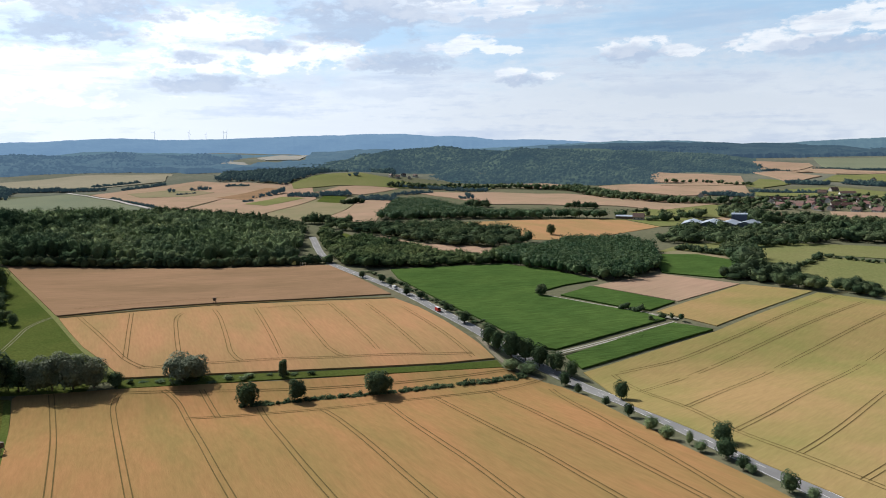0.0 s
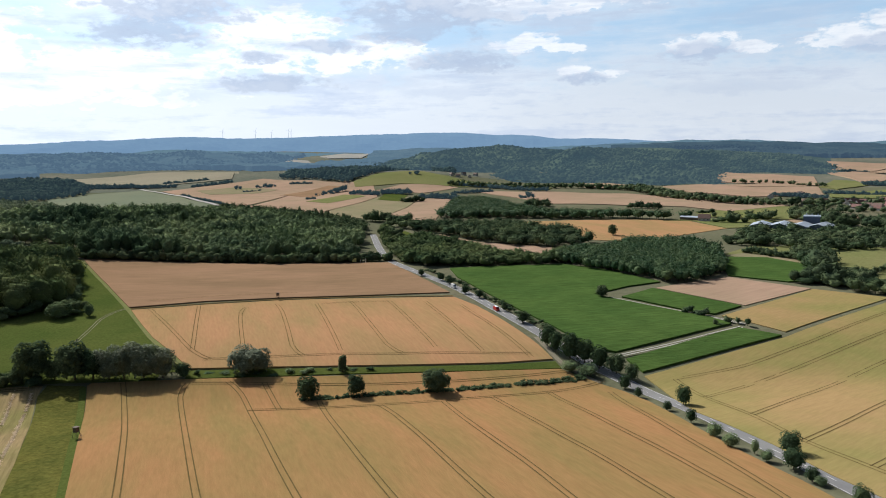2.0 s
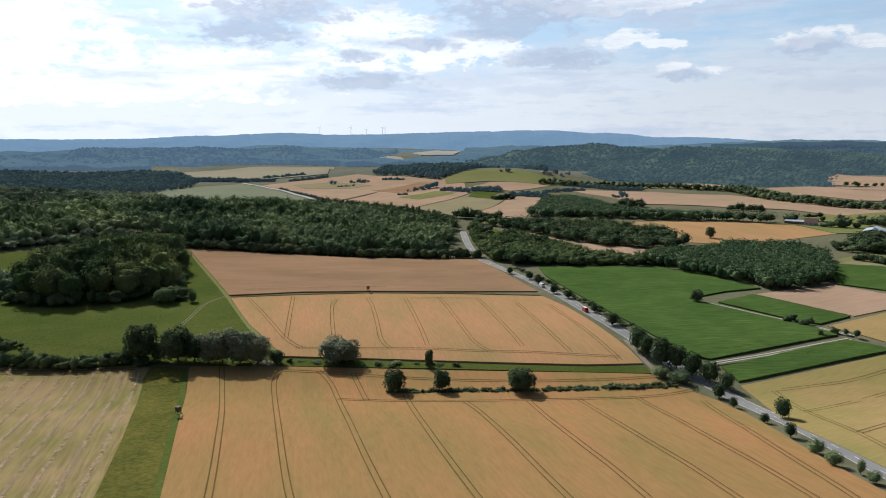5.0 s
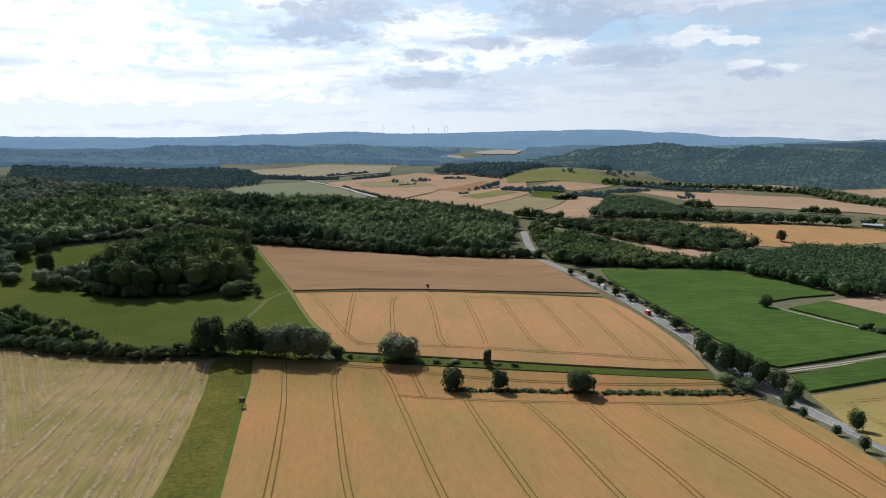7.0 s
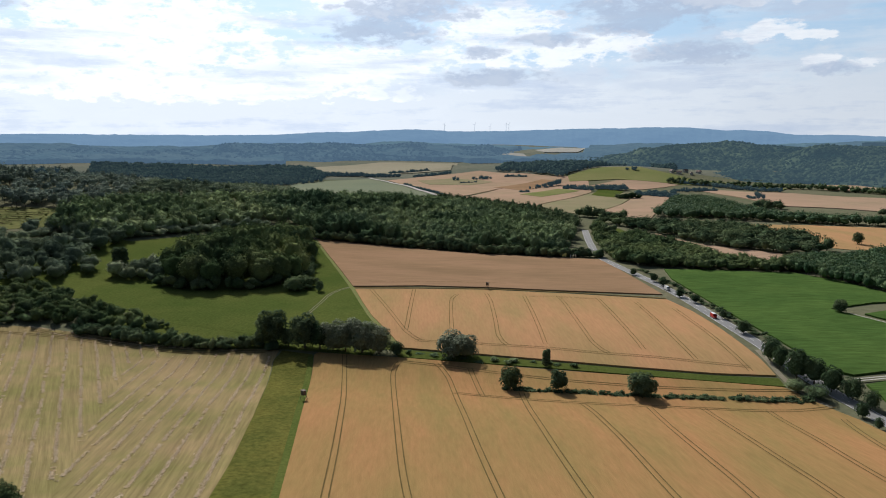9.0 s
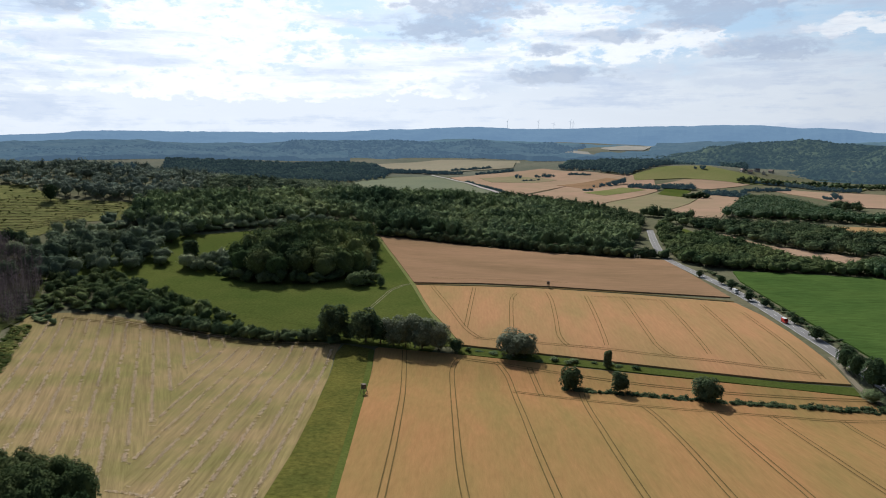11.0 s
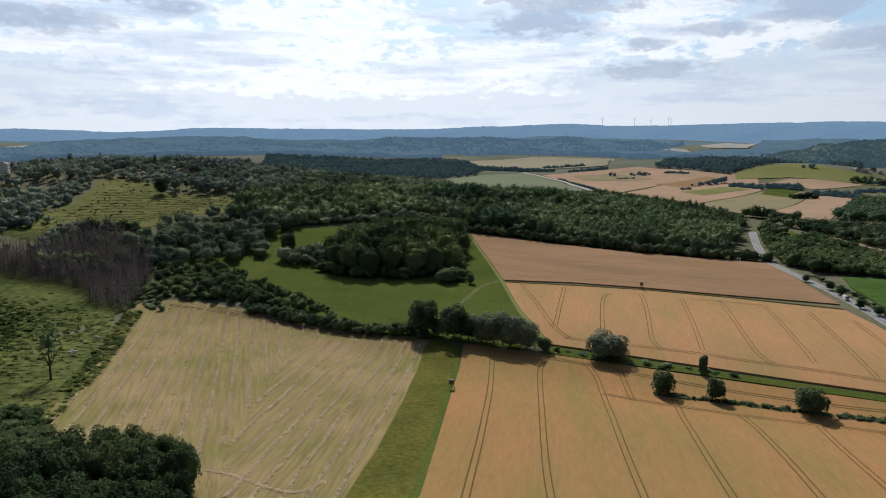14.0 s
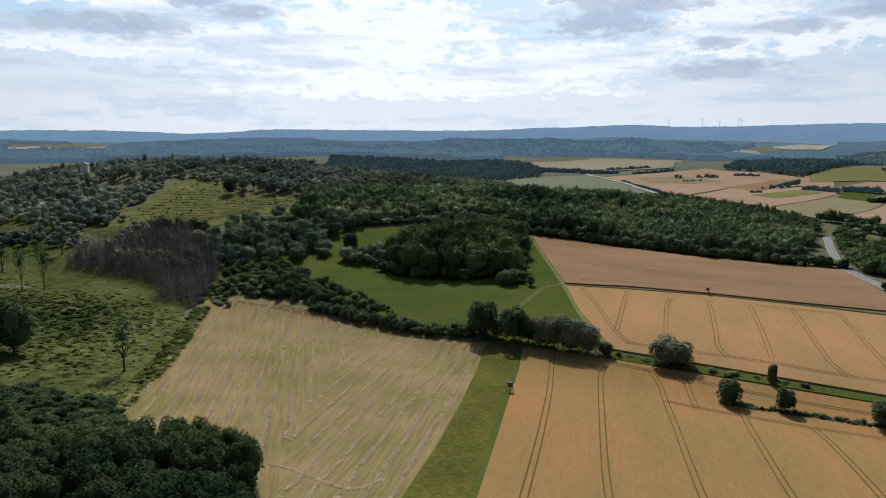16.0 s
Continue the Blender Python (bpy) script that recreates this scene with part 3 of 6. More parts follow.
for line in ([(-298.1, 316.8), (-245.2, 313.4), (-205.3, 310.1), (-173.5, 314.7)], [(-280.5, 311.6), (-234.1, 308.9), (-197.6, 309.1), (-166.6, 314.3)], [(-132.0, 137.4), (-123.2, 138.6), (-112.4, 136.8), (-105.0, 136.6), (-101.9, 139.5), (-101.4, 147.8)]):
    straw_rows += 1
    part("straw_row", swath("straw_row", line, 1.3, 0.16, STRAW, 0.17, 300 + straw_rows, 11.0), stubble)
for line in ([(-289.7, 312.4), (-242.4, 309.8), (-203.9, 308.0), (-172.0, 312.0), (-156.9, 314.4)], [(-313.2, 304.6), (-281.5, 308.0), (-239.6, 306.1), (-201.1, 303.7), (-170.1, 308.6)]):
    tramline(line, stubble, 0.2, wide=0.7)
field("maize_field", "dark green maize field with ruffled tops",
      [(53.1, 565), (85.0, 569), (148.0, 574), (173.5, 546), (198.2, 490), (168.6, 477), (138.8, 455), (149.0, 438), (167.2, 411), (186.0, 387.2), (191.7, 371.5), (149.5, 350.7), (114.1, 334.4), (105.1, 338.8), (99.0, 354.1), (91.7, 380.9), (83.3, 411), (74.0, 448), (63.2, 493), (55.0, 528)], MAIZE, 1.0, step=6.0, ruffle=0.12)
field("maize_field", "dark green maize strip beside a track", [(154.3, 445), (184.6, 469), (218.0, 411), (192.4, 393.0), (179.5, 405)], MAIZE, 1.0, step=6.0, ruffle=0.12)
field("maize_field", "dark green maize strip beside a track", [(116.0, 325.5), (192.2, 363.2), (207.9, 348.7), (118.4, 309.9)], MAIZE, 1.0, step=6.0, ruffle=0.12)
field("wheat_field", "pale ripe wheat field", [(187.2, 471), (203.7, 480), (255.3, 503), (290.0, 455), (221.3, 413)], WHEAT_PALE_HAZY)
field("barley_field", "yellow green barley field", [(195.0, 389.6), (290.3, 453), (322.3, 421), (213.4, 354.7), (201.2, 378.5)], BARLEY)
right = field("barley_field", "large yellow barley field with wheel tracks beyond the road",
              [(117.7, 305.8), (207.6, 345.9), (322.4, 416), (345.4, 383.9), (393.8, 341.1), (178.6, 135.3), (130.7, 119.7), (130.7, 152.6), (126.1, 181.3), (124.2, 209.5), (117.0, 251.0), (119.0, 289.1)], BARLEY)
for line in ([(129.9, 300.5), (168.1, 311.7), (222.8, 341.4), (346.0, 418)], [(130.9, 273.0), (154.7, 286.3), (211.7, 318.9), (332.5, 386.5)], [(135.3, 243.1), (167.2, 266.2), (221.4, 301.3), (324.5, 359.9)],
             [(135.4, 211.0), (158.0, 225.6), (204.2, 258.9), (278.1, 306.6)], [(141.6, 186.1), (154.3, 193.9), (177.3, 209.7), (221.0, 241.9)], [(144.2, 162.7), (156.8, 169.4), (188.0, 188.0)],
             [(129.9, 300.5), (130.9, 273.0), (135.3, 243.1), (135.4, 211.0), (141.6, 186.1), (144.2, 162.7), (145.6, 150.8)]):
    tramline(line, right, 0.47, wide=0.34, mat=SHADED_SOIL if line[0][1] < 330 else FAINT_SOIL)
field("bean_field", "green crop field beside the wood", [(288.1, 590), (328.0, 580), (342.2, 539), (304.1, 481), (287.8, 478), (257.5, 507)], MAIZE, 1.0)
field("pasture", "light green pasture with hedges", [(288.5, 593), (350.3, 647), (428, 636), (520, 583), (553, 560), (497, 502), (427, 552), (357.9, 490), (333.7, 473), (341.5, 536)], PASTURE)
field("pasture", "olive green pasture beside a hedge", [(355.7, 486), (423, 546), (452, 506), (483, 467), (377.9, 362.8), (355.1, 395.0), (335.7, 450)], PASTURE, 0.4)
field("wheat_field", "orange ripe wheat field behind tree belts", [(144.4, 888), (240.3, 902), (384.6, 874), (394.3, 786), (290.7, 718), (241.3, 702), (216.6, 711), (202.9, 787)], WHEAT_HAZY)
field("wheat_field", "pale wheat field between tree belts", [(62.3, 786), (96.2, 720), (168.1, 662), (140.5, 627), (110.0, 662), (69.4, 743)], WHEAT_PALE_HAZY)
field("meadow", "small bright green meadow by the road", [(-5.8, 841), (26.1, 819), (41.0, 763), (13.3, 733), (0.3, 754)], GRASS)
field("wheat_field", "olive wheat field on the slope", [(-90.6, 1038), (-8.9, 1335), (73.9, 1334), (37.0, 1121), (-7.4, 938), (-22.0, 949)], OLIVE, 1.0)
field("wheat_field", "pinkish wheat field on the slope", [(-5.9, 937), (38.7, 1120), (75.9, 1333), (122.0, 1267), (68.0, 927)], WHEAT_PALE_HAZY, 1.0)
field("wheat_field", "pinkish wheat field in the valley", [(-218.6, 1139), (-178.8, 1410), (-82.7, 1610), (-18.9, 1560), (-9.0, 1345), (-91.3, 1046)], WHEAT_PALE_HAZY, 1.2)
field("wheat_field", "tan wheat field in the valley", [(-460, 1546), (-405, 1679), (-285.2, 1761), (-120.4, 1630), (-84.9, 1604), (-181.0, 1411), (-229.6, 1166), (-281.1, 1269)], WHEAT_PALE_HAZY, 1.2)
field("crop_field", "grey green crop field behind the wood", [(-644, 1433), (-579, 1529), (-504, 1600), (-249.6, 1178), (-256.6, 1047), (-347.3, 805)], GREYGREEN, 1.2)
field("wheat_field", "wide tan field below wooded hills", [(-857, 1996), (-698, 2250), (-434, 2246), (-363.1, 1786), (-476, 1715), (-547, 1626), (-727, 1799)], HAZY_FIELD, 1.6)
field("meadow", "green hilltop meadow", [(-62.9, 1599), (-9.1, 1681), (95.5, 1693), (166.5, 1611), (251.1, 1538), (179.6, 1510), (38.6, 1556), (-56.0, 1528)], PASTURE, 1.6)
field("wheat_field", "pinkish wheat field on the hill", [(-13.8, 1466), (38.2, 1543), (116.7, 1546), (162.8, 1510), (78.1, 1408)], WHEAT_PALE_HAZY, 1.2)
field("meadow", "small green meadow on the hill", [(-8.8, 1296), (7.1, 1412), (49.1, 1369), (29.8, 1241)], GRASS, 1.2)
field("wheat_field", "long ripe wheat field across the valley", [(175.9, 1459), (292.4, 1405), (460, 1310), (609, 1075), (618, 1036), (488, 970), (455, 1035), (351.5, 1108), (265.4, 1140), (228.7, 1305)], WHEAT_PALE_HAZY, 1.2)
field("pasture", "pale green field by the farm", [(433, 955), (574, 1047), (620, 1007), (516, 851), (430, 904)], PASTURE, 1.0)
field("wheat_field", "tan wheat field below the wooded hill", [(594, 1473), (693, 1504), (870, 1363), (773, 1192), (632, 1194), (586, 1309)], WHEAT_PALE_HAZY, 1.6)
field("wheat_field", "pale wheat field on the hillside", [(824, 1789), (919, 1870), (1034, 1641), (890, 1391), (781, 1478), (734, 1579)], WHEAT_PALE_HAZY, 2)
field("wheat_field", "small pale field between woods", [(962, 2103), (1017, 2070), (962, 1923), (904, 1963)], WHEAT_PALE_HAZY, 2)
field("wheat_field", "pale wheat field on the hillside", [(1216, 2105), (1320, 2198), (1518, 2038), (1477, 1962), (1282, 1813), (1267, 1955)], WHEAT_PALE_HAZY, 2)
field("wheat_field", "orange wheat field above the village", [(1177, 1815), (1295, 1812), (1191, 1550), (1012, 1410), (1056, 1517)], WHEAT_PALE_HAZY, 2)
field("crop_field", "grey green field on the hillside", [(1608, 2138), (1803, 2051), (1821, 1912), (1592, 1668), (1441, 1864)], GREYGREEN, 2)
field("wheat_field", "ripe wheat field beside the village", [(689, 875), (754, 851), (788, 820), (677, 703), (647, 735), (622, 779)], WHEAT_PALE_HAZY, 1.2)
field("meadow", "green paddock beside the village", [(584, 812), (629, 818), (604, 747), (547, 759)], GRASS, 1.0)
field("wheat_field", "pale wheat field behind the farm", [(504, 847), (620, 886), (613, 850), (498, 811)], WHEAT_PALE_HAZY, 1.0)
field("wheat_field", "pale wheat field under the far hills", [(-376.9, 2579), (-339.6, 2736), (-270.8, 2690), (-243.3, 2562), (-311.5, 2503)], FAINT_HAZE_FIELD, 3)
field("wheat_field", "pale wheat field under the far hills", [(-307.7, 3690), (-198.0, 3984), (-48.9, 3615), (-82.5, 3012), (-211.8, 2925)], FAINT_HAZE_FIELD, 3)
field("pasture", "pale pasture under the far hills", [(312.4, 1701), (379.8, 1824), (406, 1707), (362.7, 1614), (304.0, 1612)], PASTURE, 3)
field("pasture", "light green meadow strip in the valley", [(149.9, 1573), (238.0, 1574), (356.0, 1476), (331.9, 1425), (250.5, 1497), (183.4, 1540)], PASTURE, 2)
field("pasture", "light green pasture behind the village", [(808, 1235), (942, 1263), (1008, 1237), (1010, 1143), (1059, 1105), (980, 1022), (935, 1057), (763, 1156)], PASTURE, 1.5)
field("pasture", "pale green field above the village", [(1082, 1406), (1258, 1586), (1380, 1567), (1437, 1505), (1264, 1322), (1111, 1365)], PASTURE, 2)
field("wheat_field", "pale strip of stubble on the hillside", [(1267, 1955), (1264, 1787), (1456, 1934), (1463, 1660), (1513, 1585), (1453, 1522), (1293, 1630), (1315, 1839)], WHEAT_PALE_HAZY, 2.4)
field("meadow", "bright green meadow below the hillside", [(872, 1363), (1013, 1529), (1034, 1489), (990, 1382), (873, 1305)], PASTURE, 1.8)
field("pasture", "green meadow beside the farm", [(353.1, 873), (421, 885), (487, 845), (432, 786), (395.5, 786), (390.4, 866)], PASTURE, 0.9)
field("wheat_field", "olive stubble strip above the crop field", [(292.4, 595), (323.8, 608), (353.3, 564), (346.2, 544), (328.0, 580)], OLIVE, 0.5)
field("wheat_field", "pale field below the far wooded hill", [(426, 1575), (501, 1581), (546, 1517), (506, 1440), (426, 1461)], WHEAT_PALE_HAZY, 2)
field("wheat_field", "pale field among the trees", [(715, 1427), (809, 1456), (880, 1439), (861, 1387), (739, 1398)], WHEAT_PALE_HAZY, 2.2)
field("meadow", "green strip between wheat fields", [(-131.3, 1249), (-73.4, 1405), (-29.8, 1357), (-91.8, 1218)], PASTURE, 1.5)
field("wheat_field", "olive strip in the valley", [(-392.5, 1556), (-323.6, 1628), (-217.1, 1539), (-259.9, 1462), (-338.4, 1440)], OLIVE, 1.5)
field("wheat_field", "pinkish wheat strip in the valley", [(-200.7, 1419), (-116.4, 1569), (-79.4, 1535), (-131.7, 1353)], WHEAT_DARK, 1.5)
field("wheat_field", "pale strip of fields far off", [(-2906, 1578), (-2979, 1802), (-2904, 1833), (-2712, 1639), (-2516, 1366)], FAINT_HAZE_FIELD, 4)
field("wheat_field", "pale strip of fields far off", [(-2839, 1911), (-2892, 2112), (-2738, 2217), (-2599, 2066), (-2615, 1883)], FAINT_HAZE_FIELD, 4)
field("clearing", "yellow green replanted clearing on the hill",
      [(-527, 374.4), (-555, 409), (-575, 459), (-626, 531), (-601, 554), (-531, 525), (-482, 561), (-451, 546), (-440, 512), (-464, 478), (-458, 425), (-486, 403)], CLEARING, 0.3)
field("clearing", "rough weedy clearing with low scrub",
      [(-278.6, 100.6), (-1537, 596), (-731, 404), (-607, 440), (-549, 413), (-447, 385.9), (-390.4, 371.9), (-334.8, 308.2), (-322, 274), (-272, 224), (-188, 129), (-182, 106.1)], ROUGH, 0.13)

# ---- roads ----
ROAD = [(128.6, 126.1), (127.3, 152.3), (125.6, 167.8), (123.7, 189.2), (120.0, 220.9), (115.5, 269.5), (107.3, 302.0), (96.2, 323.8), (87.2, 349.9), (73.2, 403), (60.3, 456), (49.3, 493), (32.3, 537), (19.5, 570), (5.7, 610), (-0.3, 648), (-5.4, 703), (-11.2, 796)]
road = tagged(new("road", ribbon("road", ROAD, 7.0, ASPHALT, 0.25, 4.0, thick=0.5)), "grey asphalt country road with white dashes", "road", kind="structure")
q, d = along(ROAD, 1.0)
for k in range(4, len(q) - 5, 12):
    part("centre_dash", ribbon("centre_dash", q[k:k + 5], 0.22, PAINT, 0.262, 1.0), road)
for off in (-3.2, 3.2):
    part("edge_line", ribbon("edge_line", ROAD, 0.16, PAINT, 0.262, 4.0, offset=off), road)
tagged(new("road_verge", ribbon("road_verge", ROAD, 11.0, DULL_GRASS, 0.1, 5.0)), "dry grass verge along the road", "verge", kind="structure")
tagged(new("farm_track", ribbon("farm_track", [(95.4, 299.9), (91.7, 307.3), (86.5, 314.3), (83.1, 322.2), (82.3, 336.1), (78.9, 360.2)], 2.6, GRAVEL, 0.4)), "pale gravel farm track beside the road", "track", kind="structure")
for line in ([(112.7, 330.2), (146.1, 342.5), (194.8, 366.1)], [(145.6, 447), (168.4, 414), (189.3, 386.5), (199.2, 371.2)]):
    track = tagged(new("field_track", ribbon("field_track", line, 5.6, DULL_GRASS, 0.3)), "grassy track with pale wheel ruts between maize strips", "track", kind="structure")
    for off in (-0.95, 0.95):
        part("wheel_rut", ribbon("wheel_rut", line, 0.8, PALE_TRACK, 0.34, offset=off), track)
tagged(new("far_road", ribbon("far_road", [(-258.5, 1183), (-346.9, 1351), (-430, 1478), (-521, 1604)], 8.0, PALE_TRACK, 2.4, 12.0)), "pale distant road lined with small trees", "road", kind="structure")
tagged(new("far_road", ribbon("far_road", [(-12.6, 953), (93.1, 913), (145.8, 875)], 5.0, GRAVEL, 0.8, 12.0)), "pale distant valley road", "road", kind="structure")
for off in (-0.8, 0.8):
    tagged(new("meadow_track", ribbon("meadow_track", [(-158.9, 371.1), (-160.8, 394.1), (-165.1, 427), (-158.2, 443)], 0.4, GRAVEL, 0.22, offset=off)), "worn wheel track across the meadow", "track", kind="structure")


# ---- trees ----
def ico(level):
    bm = bmesh.new()
    bmesh.ops.create_icosphere(bm, subdivisions=level, radius=1)
    v = np.array([x.co[:] for x in bm.verts])
    f = np.array([[x.index for x in y.verts] for y in bm.faces])
    bm.free()
    return v, f


ICO = {1: ico(1), 2: ico(2)}


def tree_shape(kind, seed, lobes, leaves, leaf, level=1, core=0.92):
    """A tree one metre high: places, triangles and material numbers (0 leaves, 1 bark)."""
    rng = np.random.default_rng(seed)
    V, F, M, base = [], [], [], 0

    def add(v, f, m):
        nonlocal base
        V.append(v)
        F.append(f + base)
        M.append(np.full(len(f), m))
        base += len(v)

    centres, radii = [], []
    for i in range(lobes):
        a = 2.4 * i + rng.uniform(-0.5, 0.5)
        u = (i + 0.5) / lobes
        if kind == "conifer":
            z, rad, off = 0.1 + 0.8 * u, 0.19 * (1.06 - u), 0.05 * (1 - u)
        elif kind == "column":
            z, rad, off = 0.14 + 0.72 * u, 0.14, 0.08
        elif kind == "bush":
            z, rad, off = rng.uniform(0.22, 0.66), rng.uniform(0.2, 0.32), 0.34 * math.sqrt(u)
        elif kind == "blob":
            z, rad, off = rng.uniform(0.26, 0.62), rng.uniform(0.27, 0.34), 0.2 * math.sqrt(u)
        elif kind == "dome":
            polar = math.acos(1 - 1.75 * u)
            z = 0.5 + 0.3 * math.cos(polar) * rng.uniform(0.8, 1.15)
            off, rad = 0.3 * math.sin(polar) ** 0.8 * rng.uniform(0.7, 1.15), rng.uniform(0.14, 0.24)
        elif kind == "upright":
            z = 0.36 + 0.5 * u
            rad, off = rng.uniform(0.15, 0.22) * (1.15 - 0.5 * u), 0.2 * (1.1 - u) * rng.uniform(0.6, 1.2)
        elif kind == "tall":
            z = 0.42 + 0.44 * u
            rad, off = rng.uniform(0.1, 0.16), 0.24 * math.sqrt(max(0, 1 - ((z - 0.6) / 0.4) ** 2)) * rng.uniform(0.5, 1)
        elif kind == "oak":
            polar = math.acos(1 - 1.85 * u)
            z = 0.47 + 0.35 * math.cos(polar) * rng.uniform(0.85, 1.08)
            off, rad = 0.3 * math.sin(polar) * rng.uniform(0.8, 1.1), rng.uniform(0.15, 0.21)
        else:
            polar = math.acos(1 - 1.3 * u)
            z = 0.46 + 0.27 * math.cos(polar) * rng.uniform(0.75, 1.15)
            off, rad = 0.33 * math.sin(polar) ** 0.7 * rng.uniform(0.75, 1.12), rng.uniform(0.14, 0.23)
        if i == 0 and kind in ("broad", "bush", "oak", "dome"):
            z, rad, off = 0.38, 0.3, 0.0
        centres.append((off * math.cos(a), off * math.sin(a), z))
        radii.append(rad)
    centres, radii = np.array(centres), np.array(radii)
    iv, itri = ICO[level]
    mid = centres.mean(0)
    reach = np.full(len(iv), 0.06)
    for c, r in zip(centres, radii):
        along_ray = iv @ (c - mid)
        inner = r * r - ((c - mid) ** 2).sum() + along_ray ** 2
        reach = np.maximum(reach, np.where(inner > 0, along_ray + np.sqrt(np.maximum(inner, 0)), 0))
    add(iv * (reach * core * rng.uniform(0.86, 1.0, len(iv)))[:, None] + mid, itri, 0)
    if leaves:
        tries = leaves * 3
        k = rng.choice(len(centres), tries, p=radii ** 2 / (radii ** 2).sum())
        n = rng.normal(size=(tries, 3))
        n[:, 2] = np.where(n[:, 2] < -0.35, -n[:, 2], n[:, 2])
        n /= np.linalg.norm(n, axis=1)[:, None]
        p = centres[k] + n * radii[k][:, None] * rng.uniform(0.82, 1.14, (tries, 1))
        hidden = (np.linalg.norm(p[:, None] - centres[None], axis=2) < radii[None] * 0.8).any(1)
        order = np.argsort(hidden, kind="stable")[:leaves]
        p, n = p[order], n[order]
        face = n + (0, 0, 0.75) + rng.normal(size=(leaves, 3)) * 0.4
        t1 = np.cross(face, rng.normal(size=(leaves, 3)))
        t1 /= np.linalg.norm(t1, axis=1)[:, None]
        t2 = np.cross(face / np.linalg.norm(face, axis=1)[:, None], t1)
        s = leaf * rng.uniform(0.5, 1.4, (leaves, 1))
        tri = np.stack([p + t1 * s, p - t1 * s * 0.6 + t2 * s * 0.8, p - t1 * s * 0.6 - t2 * s * 0.8], 1).reshape(-1, 3)
        add(tri, np.arange(leaves * 3).reshape(-1, 3), 0)
    a = np.arange(5) * 2 * np.pi / 5
    ring = np.stack([np.cos(a), np.sin(a), 0 * a], -1)
    trunk = np.concatenate([ring * 0.022, ring * 0.01 + (0, 0, 0.55)])
    i = np.arange(5)
    j = (i + 1) % 5
    add(trunk, np.concatenate([np.stack([i, j, j + 5], -1), np.stack([i, j + 5, i + 5], -1)]), 1)
    return np.concatenate(V), np.concatenate(F), np.concatenate(M)


def dead_shape(seed):
    """A bare dead spruce one metre high: a thin stem with drooping twig fans."""
    rng = np.random.default_rng(seed)
    n = 150
    z = rng.uniform(0.1, 0.98, n)
    a = rng.uniform(0, 2 * np.pi, n)
    out = np.stack([np.cos(a), np.sin(a), rng.uniform(-0.5, 0.25, n)], -1)
    long = (0.04 + 0.2 * (1 - z))[:, None] * rng.uniform(0.6, 1.1, (n, 1))
    root = np.stack([0 * z, 0 * z, z], -1)
    wide = np.stack([-np.sin(a), np.cos(a), rng.uniform(-0.6, 0.6, n)], -1) * 0.005
    V = np.stack([root + (0, 0, 0.006), root + out * long + wide, root + out * long - wide], 1).reshape(-1, 3)
    F = np.arange(3 * n).reshape(-1, 3)
    b = np.arange(5) * 2 * np.pi / 5
    ring = np.stack([np.cos(b), np.sin(b), 0 * b], -1)
    trunk = np.concatenate([ring * 0.009, ring * 0.002 + (0, 0, 1)])
    i = np.arange(5)
    j = (i + 1) % 5
    G = np.concatenate([np.stack([i, j, j + 5], -1), np.stack([i, j + 5, i + 5], -1)]) + len(V)
    return np.concatenate([V, trunk]), np.concatenate([F, G]), np.zeros(len(F) + len(G), int)


def weed_shape(seed):
    """A low mound of leaves, one metre wide and high."""
    rng = np.random.default_rng(seed)
    n = 26
    a, r = rng.uniform(0, 6.28, n), np.sqrt(rng.uniform(0, 1, n)) * 0.5
    p = np.stack([r * np.cos(a), r * np.sin(a) * rng.uniform(0.5, 1), (1 - (2 * r) ** 2) * rng.uniform(0.3, 1, n)], -1)
    t1, t2 = rng.normal(size=(n, 3)) * 0.16, rng.normal(size=(n, 3)) * 0.16
    t1[:, 2], t2[:, 2] = rng.uniform(-0.35, 0.35, n), rng.uniform(-0.35, 0.1, n)
    V = np.stack([p + t1, p - t1 * 0.7 + t2, p - t1 * 0.7 - t2], 1).reshape(-1, 3)
    return V, np.arange(3 * n).reshape(-1, 3), np.zeros(n, int)


SHAPES = {
    "near": [tree_shape("dome", s, 13, 620, 0.034, 2) for s in range(5)],
    "mid": [tree_shape("dome", 20 + s, 8, 165, 0.051, 2, 0.88) for s in range(7)],
    "slope": [tree_shape("dome", 15 + s, 6, 120, 0.056, 1, 0.88) for s in range(6)],
    "upright": [tree_shape("upright", 25 + s, 6, 120, 0.05, 1, 0.86) for s in range(4)],
    "conifer": [tree_shape("conifer", 40 + s, 7, 120, 0.045) for s in range(3)],
    "bush": [tree_shape("bush", 50 + s, 6, 170, 0.062, 2) for s in range(5)],
    "far": [tree_shape("blob", 60 + s, 3, 18, 0.11) for s in range(5)],
    "close": [tree_shape("dome", 30 + s, 15, 1500, 0.03, 2) for s in range(4)],
    "spire": [tree_shape("upright", 35 + s, 9, 900, 0.028, 2) for s in range(3)],
    "dead": [dead_shape(70 + s) for s in range(5)],
    "hedge": [tree_shape("bush", 80 + s, 4, 110, 0.085) for s in range(4)],
    "weed": [weed_shape(90 + s) for s in range(6)],
    "shrub": [tree_shape("bush", 95 + s, 4, 44, 0.12) for s in range(6)],
}


